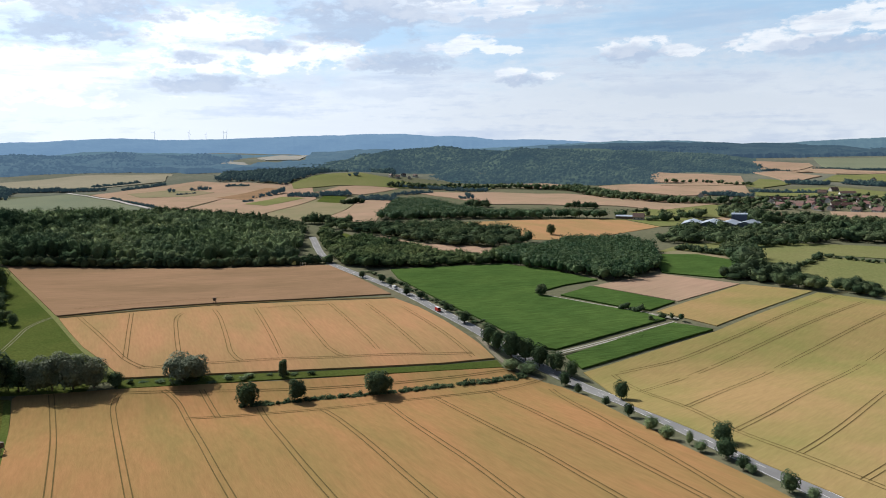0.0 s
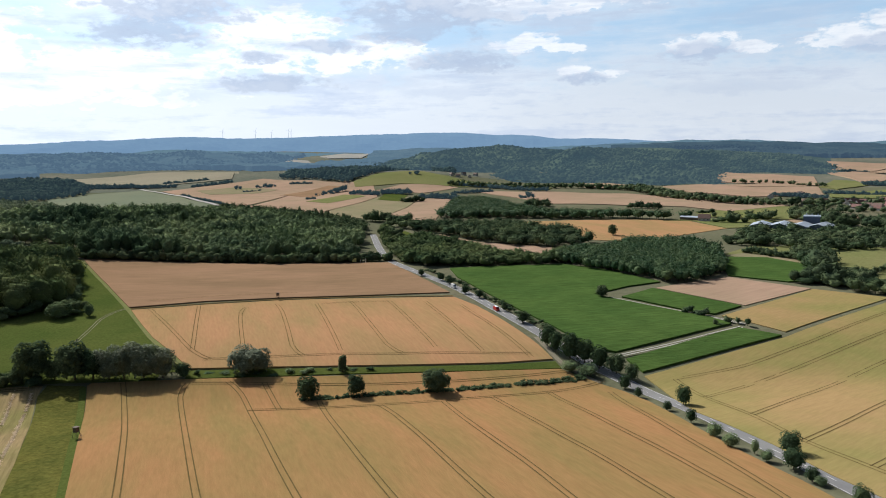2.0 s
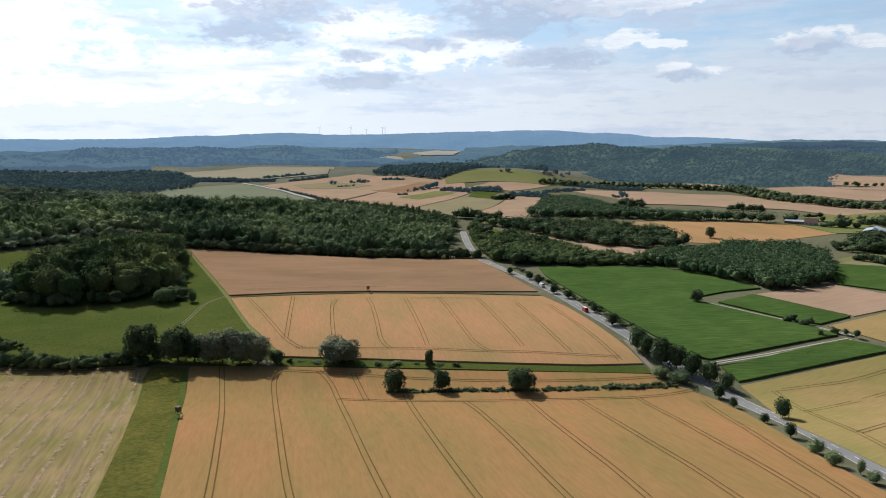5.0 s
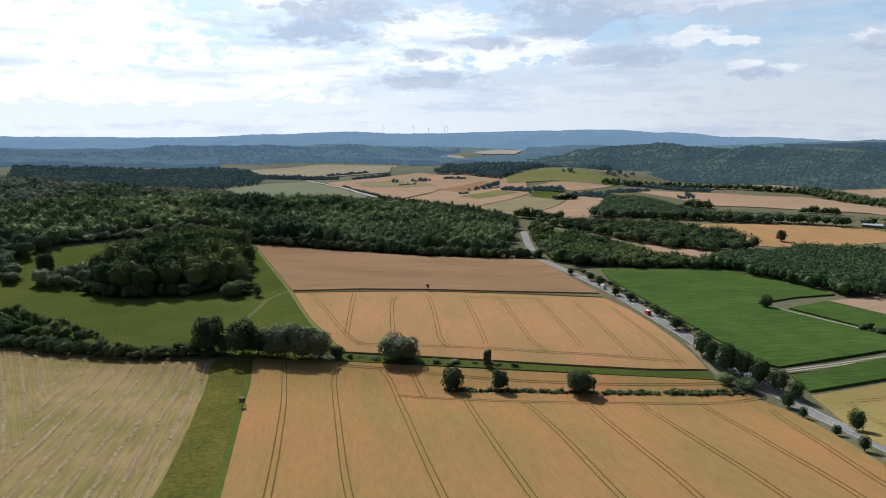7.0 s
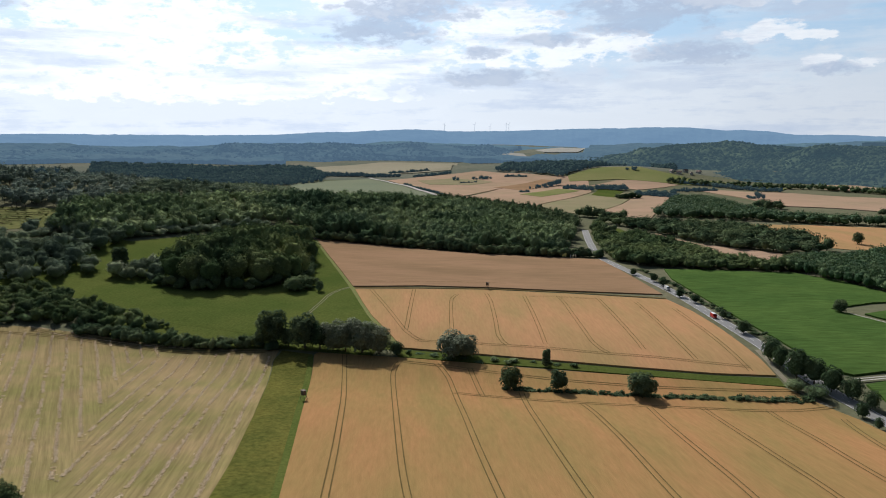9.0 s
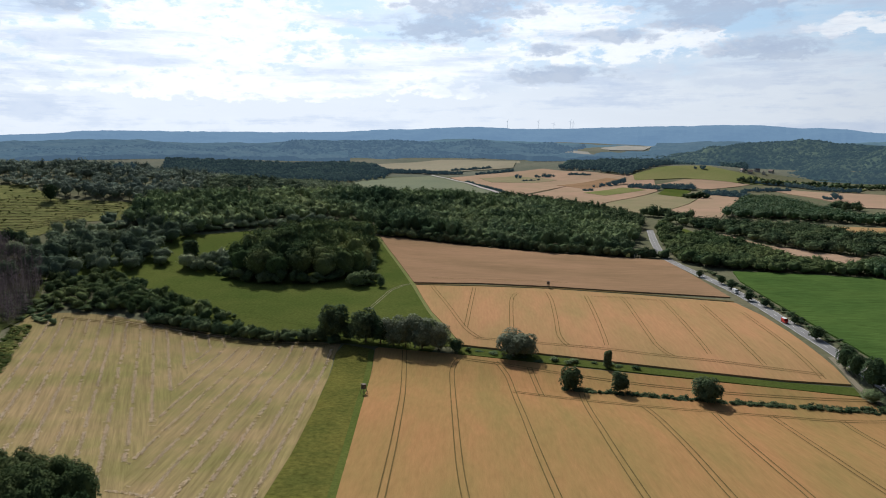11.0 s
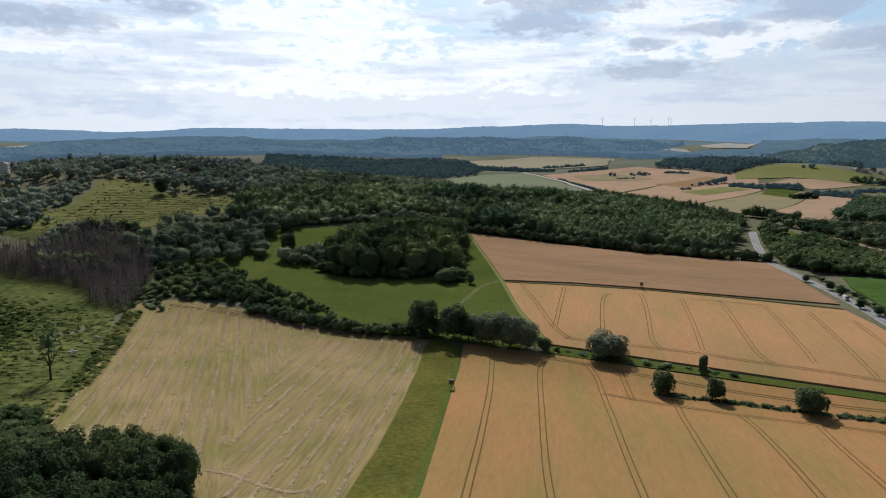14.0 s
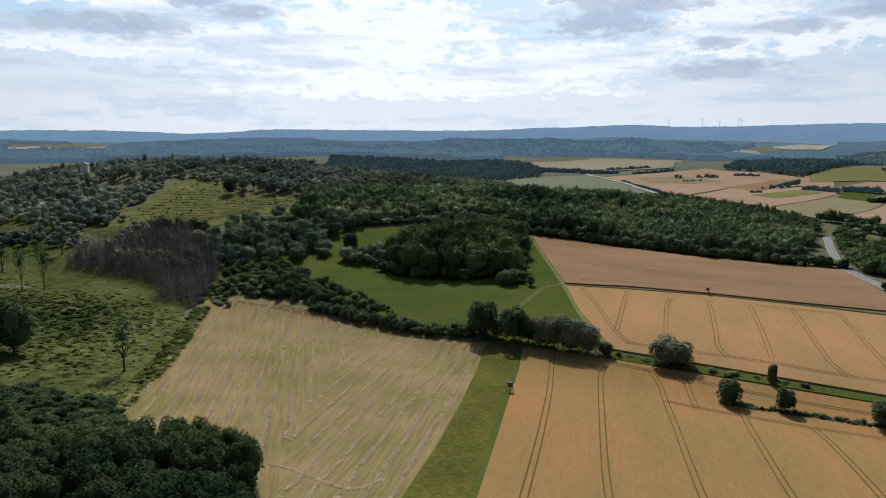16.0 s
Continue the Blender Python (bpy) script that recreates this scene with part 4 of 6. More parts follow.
def scatter(poly, gap, seed, jitter=0.42):
    """Places over a polygon, about one each gap metres."""
    rng = np.random.default_rng(seed)
    xs, ys = [p[0] for p in poly], [p[1] for p in poly]
    gx, gy = np.meshgrid(np.arange(min(xs), max(xs), gap), np.arange(min(ys), max(ys), gap * 0.87))
    gx = gx + (np.arange(gx.shape[0])[:, None] % 2) * gap / 2
    x = (gx + rng.uniform(-jitter, jitter, gx.shape) * gap).ravel()
    y = (gy + rng.uniform(-jitter, jitter, gy.shape) * gap).ravel()
    keep = inside(poly, x, y)
    return x[keep], y[keep]


def patches(x, y, seed, size):
    """A smooth field of about -1 to 1 over the ground."""
    a, b = x / size + seed * 1.7, y / size - seed * 0.9
    return 0.5 * (np.sin(a * 1.3 + 1.1 * np.sin(b)) + np.sin(b * 1.7 + np.sin(a * 0.8)) * np.cos(a * 0.6 + b * 0.5))


def forest_mesh(name, x, y, tall, wide, kinds, mats, seed, vary=0.25, patch=0.0):
    """Many trees in one mesh; kinds: names of shapes with weights."""
    rng = np.random.default_rng(seed)
    pool = [s for k, w in kinds for s in SHAPES[k] * w]
    V, F, M, T, base = [], [], [], [], 0
    order = rng.integers(0, len(pool), len(x))
    size = np.broadcast_to(tall, x.shape) * rng.uniform(1 - vary, 1 + vary, len(x))
    girth = np.broadcast_to(wide, x.shape) * rng.uniform(0.7, 1.35, len(x))
    z, turn, tint = height(x, y), rng.uniform(0, 6.28, len(x)), rng.uniform(0, 1, len(x))
    if patch:
        young = patches(x, y, seed, 34.0)
        size, girth = size * (1 - patch * young), girth * (1 - 0.5 * patch * young)
        tint = np.clip(0.2 + 0.55 * tint + 0.5 * young, 0, 1)
    for s, (v, f, m) in enumerate(pool):
        k = np.flatnonzero(order == s)
        if not len(k):
            continue
        c, sn = np.cos(turn[k])[:, None], np.sin(turn[k])[:, None]
        w = girth[k][:, None]
        px = (v[:, 0] * c - v[:, 1] * sn) * w + x[k][:, None]
        py = (v[:, 0] * sn + v[:, 1] * c) * w + y[k][:, None]
        pz = v[:, 2] * size[k][:, None] + z[k][:, None] - 0.1
        V.append(np.stack([px, py, pz], -1).reshape(-1, 3))
        F.append((f[None] + (np.arange(len(k)) * len(v))[:, None, None]).reshape(-1, 3) + base)
        M.append(np.tile(m, len(k)))
        T.append(np.repeat(tint[k], len(v)))
        base += len(k) * len(v)
    return mesh_from(name, np.concatenate(V), np.concatenate(F), mats, np.concatenate(M), np.concatenate(T), smooth=True)


def wood(name, label, poly, gap, tall, wide, kinds, leaf, seed, vary=0.25, holes=(), category="wood", dome=0.0, patch=0.0, open_part=0.0):
    """A wood within a polygon; with a dome its middle stands higher than its edge, with an open part it has gaps."""
    x, y = scatter(poly, gap, seed)
    if open_part:
        keep = patches(x, y, seed + 3, 19.0) > open_part * 2 - 1
        x, y = x[keep], y[keep]
    if dome:
        mx, my = x.mean(), y.mean()
        tall = tall * (1 + dome * (0.6 - ((x - mx) / np.ptp(x) * 2) ** 2 - ((y - my) / np.ptp(y) * 2) ** 2))
    for h in holes:
        keep = ~inside(h, x, y)
        x, y = x[keep], y[keep]
    return tagged(new(name, forest_mesh(name, x, y, tall, wide, kinds, [leaf, BARK], seed, vary, patch)), label, category, kind="stuff")


def belt(name, label, points, thick, gap, tall, wide, kinds, leaf, seed, vary=0.3, category="trees"):
    """A line of trees or bushes of some thickness."""
    rng = np.random.default_rng(seed)
    q, d = along(points, gap)
    rows = max(1, round(thick / gap))
    x = np.concatenate([q[:, 0] - d[:, 1] * (r - (rows - 1) / 2) * gap for r in range(rows)])
    y = np.concatenate([q[:, 1] + d[:, 0] * (r - (rows - 1) / 2) * gap for r in range(rows)])
    x, y = x + rng.uniform(-0.4, 0.4, len(x)) * gap, y + rng.uniform(-0.4, 0.4, len(y)) * gap
    return tagged(new(name, forest_mesh(name, x, y, tall, wide, kinds, [leaf, BARK], seed, vary)), label, category, kind="stuff")


MIX, FARMIX = (("mid", 12), ("upright", 1), ("conifer", 1)), (("far", 1),)
wood("mixed_wood", "dense mixed wood with dark shaded edge",
     [(-11.5, 633), (-23.1, 741), (-23.6, 621), (-90.2, 614), (-152.4, 619), (-214.8, 618), (-251.4, 610), (-291.5, 647), (-325.8, 636), (-366.6, 525), (-374.7, 486), (-433, 496), (-469, 572), (-440, 621), (-396.8, 708), (-341.0, 792), (-264.1, 848), (-191.6, 980), (-100.1, 874), (-35.6, 777), (-28.0, 778)], 9.9, 16.5, 14, MIX, LEAF, 1, 0.26, patch=0.25)
wood("pine_row", "dark pines along the far side of the wood",
     [(-205, 965), (-191.6, 975), (-100.1, 868), (-35.6, 772), (-22, 775), (-18, 850), (-50, 925), (-95, 985), (-160, 1060), (-235, 1120), (-262, 1010)], 9.5, 13, 13, (("slope", 2), ("conifer", 1), ("upright", 1)), LEAF_DARK, 51, 0.25)
HOUSE_AT = (-769, 523)
to_eye = -Vector(HOUSE_AT).normalized()
across = Vector((-to_eye.y, to_eye.x))
HOUSE_GAP = [tuple(Vector(HOUSE_AT) + to_eye * f + across * g) for f, g in ((-9, -10), (75, -11), (75, 11), (-9, 10))]
# Dark leaf colour on these two belts paints in the edge's shade.
belt("understory", "leafy bushes along the wood's edge", [(-247.4, 604), (-212.4, 611), (-150.4, 611), (-88.9, 605), (-20.7, 610), (2.5, 615)], 7, 4.5, 8.5, 9, (("bush", 1),), LEAF_DARK, 41)
belt("understory", "leafy bushes round the copse", [(-276, 406), (-262, 401), (-246.0, 402), (-216.8, 415), (-194.7, 449), (-207.1, 495)], 7, 5.5, 9, 9, (("bush", 1),), LEAF_DARK, 42)
wood("hill_wood", "scrubby wood over the hill crest",
     [(-1418, 695), (-731, 404), (-686, 446), (-666, 484), (-632, 527), (-597, 542), (-528, 529), (-477, 564), (-448, 582), (-572, 881), (-694, 827), (-775, 723), (-833, 605), (-909, 484)], 11.5, 11.5, 12.5, (("slope", 5), ("upright", 1)), LEAF_HILL_HAZE, 2, 0.36, [HOUSE_GAP], patch=0.35, open_part=0.08)
wood("hill_wood", "mixed wood running back behind the hill",
     [(-448, 582), (-396.8, 708), (-350, 800), (-480, 1075), (-560, 1240), (-680, 1300), (-760, 1000), (-694, 827), (-572, 881)], 13, 12, 16, (("slope", 3), ("upright", 1)), LEAF_SCRUB, 53, 0.25, patch=0.2)
wood("scrub_wood", "loose scrub of small grey green trees",
     [(-394.1, 338.6), (-363.8, 356.5), (-339.7, 381.5), (-327.5, 417), (-360.0, 438), (-367.8, 485), (-373.4, 517), (-454, 553), (-429, 507), (-450, 478), (-448, 429), (-432, 377.8)], 11.5, 11.5, 12, (("near", 2), ("bush", 1)), LEAF_SCRUB, 3, 0.4, patch=0.3, open_part=0.16)
wood("scrub_wood", "low thorn scrub along the stubble field",
     [(-334.8, 308.2), (-370.5, 352.4), (-339.9, 375.8), (-295.0, 357.7), (-249.9, 345.0), (-216.2, 330.8), (-214.4, 322.2), (-251.1, 324.2), (-292.0, 321.7), (-317.9, 315.1)], 5.6, 5.5, 6.6, (("bush", 3), ("mid", 1)), LEAF_COPSE, 4, 0.6, patch=0.3)
wood("scrub_wood", "thick scrub of grey green trees on the slope",
     [(-830, 405), (-710, 391.6), (-627, 455), (-582, 430), (-553, 393.8), (-564, 364.3), (-614, 336.7), (-655, 317.7)], 9.5, 10, 10, (("mid", 2), ("bush", 1)), LEAF_HILL_HAZE, 31, 0.45, patch=0.35, open_part=0.15)
wood("scrub_wood", "thin loose scrub on the rough clearing",
     [(-655, 317.7), (-612, 335.8), (-554, 362.5), (-536, 394.7), (-481, 398.0), (-447, 385.9), (-468, 350.3), (-496, 322.9), (-533, 315.6), (-577, 278.1)], 9, 6, 7.5, (("bush", 1), ("mid", 1)), LEAF_HILL_HAZE, 32, 0.5, patch=0.3, open_part=0.35)
wood("copse", "tall dense copse standing in the meadow",
     [(-282, 428), (-270, 411), (-246.7, 405), (-217.5, 416), (-194.7, 450), (-207.1, 495), (-238.5, 560), (-262, 575), (-287, 530), (-291, 470)], 10.5, 23.5, 17, (("near", 1),), LEAF_COPSE, 5, 0.24, dome=0.3)
wood("scrub_wood", "round bushes and small trees beside the copse", [(-316, 413), (-300, 405), (-276, 408), (-283, 428), (-300, 455), (-312, 450), (-308, 430)], 8, 9.5, 11, (("near", 1), ("bush", 1)), LEAF_SCRUB, 54, 0.35)
belt("understory", "leafy bushes behind the meadow bay", [(-378, 512), (-362, 540), (-343, 572), (-326, 602), (-306, 628)], 14, 7, 8, 10, (("bush", 1),), LEAF_SCRUB, 55, 0.4)
belt("weed_fringe", "rough weeds along the stubble field", [(-320, 286), (-300, 260), (-272, 228), (-242, 193), (-224, 168)], 9, 3, 1.3, 4, (("shrub", 1),), WEED, 56, 0.4, category="weeds")
belt("hedge", "dark overgrown hedge along the meadow", [(-265.6, 318.8), (-238.3, 314.7), (-206.7, 312.2), (-185.9, 312.7), (-166.0, 319.5), (-157.2, 321.6)], 8, 4, 6, 6, (("bush", 1),), LEAF_DARK, 6)
belt("hedge", "low hedge of bushes along the wheat", [(-35.8, 292.9), (-21.2, 293.6), (-9.2, 294.6), (5.3, 295.9), (29.2, 297.7), (43.5, 299.4), (57.8, 301.1)], 3, 1.6, 2.1, 3.0, (("hedge", 1),), LEAF_DARK, 7, 0.35)
belt("roadside_trees", "leafy trees and bushes beside the road in the wood", [(22, 600), (14, 640), (8, 700), (2, 790), (6, 850)], 9, 5, 8, 9, (("mid", 1), ("bush", 1)), LEAF_COPSE, 52, 0.4)
belt("hedge", "thick low hedge near the road", [(60.2, 301.4), (74.5, 303.0), (88.7, 304.6)], 4, 2.2, 2.6, 3.6, (("hedge", 1),), LEAF_DARK, 8, 0.25)
belt("hedge", "scattered bushes along the ditch", [(-89.0, 323.9), (-64.0, 323.6), (-23.5, 323.6), (-4.9, 322.4)], 3, 7, 2.2, 4, (("hedge", 1),), LEAF, 9, 0.5)
belt("hedge", "low bushes between roadside trees and maize", [(33.0, 562), (51.6, 516), (65.9, 464), (79.2, 413), (88.2, 376.9), (96.5, 345.0), (104.7, 328.0)], 3, 4, 2.4, 4.5, (("hedge", 1),), LEAF_DARK, 45, 0.5)
wood("roadside_wood", "leafy wood between road and maize", [(14.8, 608), (30.4, 578), (53.9, 573), (85.8, 574), (150.8, 579), (171.8, 615), (167.8, 630), (135.1, 603), (105.1, 632), (65.7, 703), (40.2, 748), (23.1, 728), (13.6, 713), (10.2, 664)], 7, 9.5, 12, MIX, LEAF_COPSE, 10, patch=0.25)
wood("plantation_wood", "even plantation wood beside the maize", [(150.1, 576), (183.4, 520), (199.8, 492), (218.2, 483), (259.2, 514), (293.8, 595), (300.7, 619), (298.4, 664), (237.3, 674), (201.0, 633), (172.2, 636), (149.7, 600), (147.5, 591)], 6.0, 13, 10, (("slope", 1),), NEEDLE, 11, 0.1)
wood("tree_belt", "belt of round trees between wheat fields", [(62.7, 791), (96.8, 724), (125.9, 689), (165.4, 663), (210.3, 700), (200.2, 776), (141.9, 852), (80.5, 858), (20.0, 876), (-7.2, 890), (19.4, 854)], 9, 13, 15, (("slope", 1),), LEAF_DARK, 12)
wood("plantation_wood", "even dark green plantation wood on a slope", [(71.0, 946), (141.6, 942), (244.0, 916), (357.8, 885), (404, 896), (382.0, 887), (298.0, 939), (220.5, 982), (177.9, 1179), (129.6, 1214)], 9.5, 15, 15, (("slope", 1),), NEEDLE, 13, 0.1)
wood("tree_belt", "belt of trees along the brook", [(331.4, 660), (366.4, 644), (381.1, 609), (436, 603), (494, 617), (537, 602), (586, 581), (658, 654), (628, 706), (521, 722), (398.1, 750)], 11, 11, 14, (("slope", 3), ("bush", 1)), LEAF_DARK, 14, 0.35)
wood("copse", "round field copse between fields", [(285.5, 474), (300.6, 457), (321.8, 431), (330.8, 427), (343.3, 448), (344.9, 489), (315.5, 502)], 8, 8.5, 10, (("near", 1),), LEAF_DARK, 15, 0.4)
wood("copse", "round field copse beside pasture", [(334.4, 420), (345.8, 395.2), (353.5, 397.0), (367.3, 423), (351.7, 436)], 8, 7, 8.5, (("near", 1),), LEAF_DARK, 16, 0.4)
belt("tree_belt", "belt of trees along the valley", [(510, 1418), (508, 1259), (525, 1149), (573, 1082), (663, 1034)], 44, 10, 12, 15, (("far", 1),), LEAF_DARK, 17)
belt("tree_belt", "line of trees in front of the hill", [(146.9, 1542), (253.8, 1517), (370.4, 1484), (479, 1432), (542, 1343)], 30, 10, 11, 14, (("far", 1),), LEAF_DARK, 18)
belt("hedge", "dark hedge between pale fields", [(761, 1492), (844, 1470), (883, 1359)], 14, 12, 10, 14, (("far", 1),), LEAF_DARK, 19)
wood("village_trees", "garden trees between village houses", [(641, 1030), (724, 1113), (943, 1066), (1030, 1030), (859, 857), (776, 875), (682, 876), (596, 914)], 20, 9, 13, (("far", 1),), LEAF_DARK, 20)
wood("farm_trees", "trees round the farm buildings", [(407, 889), (480, 846), (516, 895), (430, 904)], 20, 10, 13, (("mid", 1),), LEAF_DARK, 21)
# Haze on these two woods is emission in their leaf material.
wood("hill_wood", "dark wooded spur in the valley", [(-244.7, 1746), (-161.7, 1683), (-75.6, 1584), (-46.9, 1647), (-9.1, 1681), (127.9, 2263), (167.2, 1617), (200.6, 2097), (110.9, 2692), (-12.9, 2591), (-214.3, 2245)], 12.5, 14, 15, FARMIX, HAZED_LEAF, 24)
wood("hill_wood", "dark wood behind the grey green field", [(-602, 679), (-1050, 1469), (-844, 1348), (-712, 1313), (-624, 1347), (-597, 1494), (-637, 1637), (-803, 1928), (-932, 2011), (-1041, 1852), (-1231, 1839), (-1393, 1775)], 13, 13, 15, FARMIX, HAZED_LEAF, 25)
wood("dead_spruce_stand", "grey brown stand of bare dead spruces",
     [(-456, 290.8), (-416, 296.7), (-384.0, 301.2), (-351.4, 281.7), (-321.8, 280.8), (-349.4, 324.4), (-386.9, 365.7), (-435, 385.6), (-466, 403), (-487, 386.8), (-470, 352.1), (-492, 324.9)], 3.7, 14.5, 12, (("dead", 1),), DEAD, 26, 0.14)
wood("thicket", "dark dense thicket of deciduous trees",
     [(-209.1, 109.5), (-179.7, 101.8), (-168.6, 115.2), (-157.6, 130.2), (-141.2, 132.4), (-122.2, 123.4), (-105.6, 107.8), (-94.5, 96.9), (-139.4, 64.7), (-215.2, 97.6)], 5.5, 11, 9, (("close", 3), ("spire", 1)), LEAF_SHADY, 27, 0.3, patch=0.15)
wood("weed_scrub", "low weeds and brambles over the clearing", [(-263.7, 122.1), (-577, 278.1), (-533, 315.6), (-451, 291.4), (-389.7, 289.5), (-354.4, 278.8), (-318.4, 269.8), (-278.3, 225.9), (-197.7, 136.4), (-192.1, 108.5)], 4.2, 0.85, 3.8, (("shrub", 3), ("weed", 2)), WEED, 28, 0.7, patch=0.6)


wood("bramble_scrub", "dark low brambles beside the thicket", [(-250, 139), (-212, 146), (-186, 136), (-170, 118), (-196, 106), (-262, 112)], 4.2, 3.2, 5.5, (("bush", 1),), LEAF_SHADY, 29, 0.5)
belt("bramble_scrub", "weedy shrubs along the stubble's edge", [(-200, 143), (-240, 188), (-281, 236), (-325, 284)], 5, 3.4, 1.5, 3.4, (("shrub", 1),), WEED, 30, 0.6)
belt("thicket_row", "dark trees standing behind dead spruces", [(-481, 386), (-466, 397), (-449, 408)], 14, 6, 13, 9, (("mid", 1),), LEAF_DARK, 46)
belt("thicket_row", "yellowish young trees before dark ones", [(-472, 353), (-450, 362), (-428, 370)], 7, 4.5, 9, 6.5, (("upright", 1),), LEAF, 47)


def full_tree(kind, leaf, seed, lobes=20, leaves=2200, size=0.033, core=0.82):
    """A single tree one metre high: trunk with limbs, and a leafy crown."""
    v, f, m = tree_shape(kind, seed, lobes, leaves, size, 2, core)
    n = len(v)
    crown_faces = f[m == 0]
    tree = new("tree")
    part("crown", mesh_from("crown", v[:n - 10], crown_faces, [leaf], tint=np.full(n - 10, (seed % 7) / 7)), tree)
    bm = bmesh.new()
    for k in range(5):
        tilt = pose(0, 0, 0.0 if k == 0 else 0.25, 0 if k == 0 else 38, 0, k * 77)
        bmesh.ops.create_cone(bm, cap_ends=True, segments=8, radius1=0.03 if k == 0 else 0.014, radius2=0.012 if k == 0 else 0.005,
                              depth=0.6 if k == 0 else 0.36, matrix=tilt @ pose(0, 0, 0.3 if k == 0 else 0.18))
    me = bpy.data.meshes.new("trunk")
    bm.to_mesh(me)
    bm.free()
    me.materials.append(BARK)
    part("trunk", me, tree)
    return tree


def plant(kind, name, label, spots, leaf, seed, category="tree", group="", **more):
    """Trees of one kind at (x, y, height, width)."""
    rng = random.Random(seed)
    first = []
    for i, (x, y, tall, wide) in enumerate(spots):
        if i < 3:
            ob = full_tree(kind, leaf, seed + i, **more)
            first.append(ob)
        else:
            ob = copy_thing(first[i % len(first)], pose(0, 0, 0))
        ob.name = name
        tagged(ob, label, category, group)
        w = wide / (0.92 if kind == "oak" else 0.66 if kind == "tall" else 0.4 if kind == "column" else 1.05)
        ob.matrix_basis = pose(x, y, ground_at(x, y) - 0.05, 0, 0, rng.uniform(0, 360)) @ Matrix.Diagonal((w, w, tall, 1))


plant("oak", "oak_tree", "dark round deciduous tree in the hedge", [(-33.5, 294.0, 11.2, 10.0), (-12.9, 296.2, 10.4, 8.2), (21.5, 296.0, 12.0, 12.7)], LEAF_DARK, 101, group="trees along the hedge")
plant("column", "small_tree", "slim dark tree beside the ditch", [(-20.2, 322.7, 8.8, 3.5)], LEAF_DARK, 111)
plant("bush", "willow", "grey green willow with a billowing crown", [(-118.4, 322.9, 16.9, 13.9), (-110.0, 323.3, 18.6, 16.1), (-101.6, 323.7, 15.8, 12.7), (-64.4, 325.5, 13.4, 17.6), (-125.1, 323.4, 15.3, 12.8), (-59.2, 327.4, 12.4, 12.1)], LEAF_GREY, 121, group="willows along the ditch")
plant("oak", "dark_tree", "dark round tree in the hedge row", [(-157.7, 323.7, 18.9, 17.5), (-140.1, 323.4, 17.9, 16.8), (-132.2, 323.8, 13.7, 12.3), (-148.9, 323.6, 10.0, 8.4)], LEAF_DARK, 131)
plant("bush", "bush", "round grey green bush", [(-92.6, 323.5, 7.9, 7.2), (-173.1, 426, 8.1, 5.4), (-188.5, 422, 10.6, 12.2)], LEAF, 141, category="bush")
plant("oak", "lone_tree", "small dark tree standing alone beside a field", [(141.9, 448, 8.4, 8.3), (246.2, 745, 12.4, 10.5)], LEAF_DARK, 151)
plant("oak", "roadside_tree", "round leafy roadside tree", [(117.7, 263.3, 8.9, 6.4), (103.7, 292.0, 6.8, 5.6), (125.4, 202.0, 7.7, 7.2), (118.5, 188.4, 7.1, 6.8), (118.0, 178.5, 4.9, 4.1), (119.8, 160.4, 6.4, 5.2), (109.2, 237.3, 5.9, 4.1), (108.1, 256.0, 4.2, 3.7), (105.0, 279.0, 5.0, 3.7), (81.9, 346.6, 11.6, 8.8), (88.8, 327.7, 15.1, 10.6), (94.9, 324.0, 13.0, 10.0), (99.7, 316.5, 12.5, 9.3), (105.9, 310.0, 10.7, 9.2), (110.5, 302.1, 8.6, 6.3), (84.3, 338.4, 11.7, 7.5), (77.8, 388.9, 7.6, 7.8), (72.4, 418, 6.0, 4.8), (62.1, 456, 6.1, 6.0), (54.4, 470, 6.2, 5.7), (47.1, 504, 6.2, 7.3), (41.8, 517, 6.8, 5.8), (28.5, 538, 5.7, 5.6)], LEAF_DARK, 161, group="roadside trees", leaves=1300)
plant("bush", "roadside_bush", "green bush on the road verge", [(109.9, 220.9, 5.1, 5.3), (110.0, 209.5, 5.1, 5.4), (114.2, 202.6, 5.4, 2.6), (114.4, 195.9, 4.1, 4.0), (118.6, 175.5, 3.1, 3.4), (85.3, 314.8, 6.1, 8.1), (92.1, 309.7, 6.0, 9.1), (122.6, 154.6, 3.6, 3.7)], LEAF, 191, category="bush", group="roadside bushes", leaves=1000)

plant("tall", "sapling", "thin tall tree with bare stems in the clearing", [(-241.4, 174.2, 23.0, 10.5), (-422, 240.4, 28.3, 7.4), (-418, 251.4, 30.2, 8.2), (-483, 263.4, 19.0, 11.3), (-494, 312.7, 20.0, 12.4)], LEAF, 211, lobes=11, leaves=620, size=0.024, core=0.35)
plant("oak", "dark_tree", "dark tree standing in the weedy clearing", [(-298.0, 163.9, 23.6, 17.9), (-297.6, 144.9, 27.5, 18.1)], LEAF_DARK, 221)
low_row = np.array([(-524, 380.2), (-501, 409), (-477, 437), (-473, 466)])
high_row = np.array([(-585, 495), (-553, 516), (-507, 539), (-469, 559)])
for k in range(13):
    u = k / 12
    bend = low_row * (1 - u) + high_row * u
    tagged(new("brash_row", swath("brash_row", bend, 2.2, 0.35, BRASH, 0.3, 400 + k, 5)), "dark row of brash across the clearing", "brash", "rows of brash", kind="structure")
wood("weed_scrub", "low weeds and young shrubs between brash rows", [(-527, 374.4), (-555, 409), (-575, 459), (-626, 531), (-601, 554), (-531, 525), (-482, 561), (-451, 546), (-440, 512), (-464, 478), (-458, 425), (-486, 403)], 9, 1.0, 2.6, (("weed", 1),), WEED, 34, 0.7)
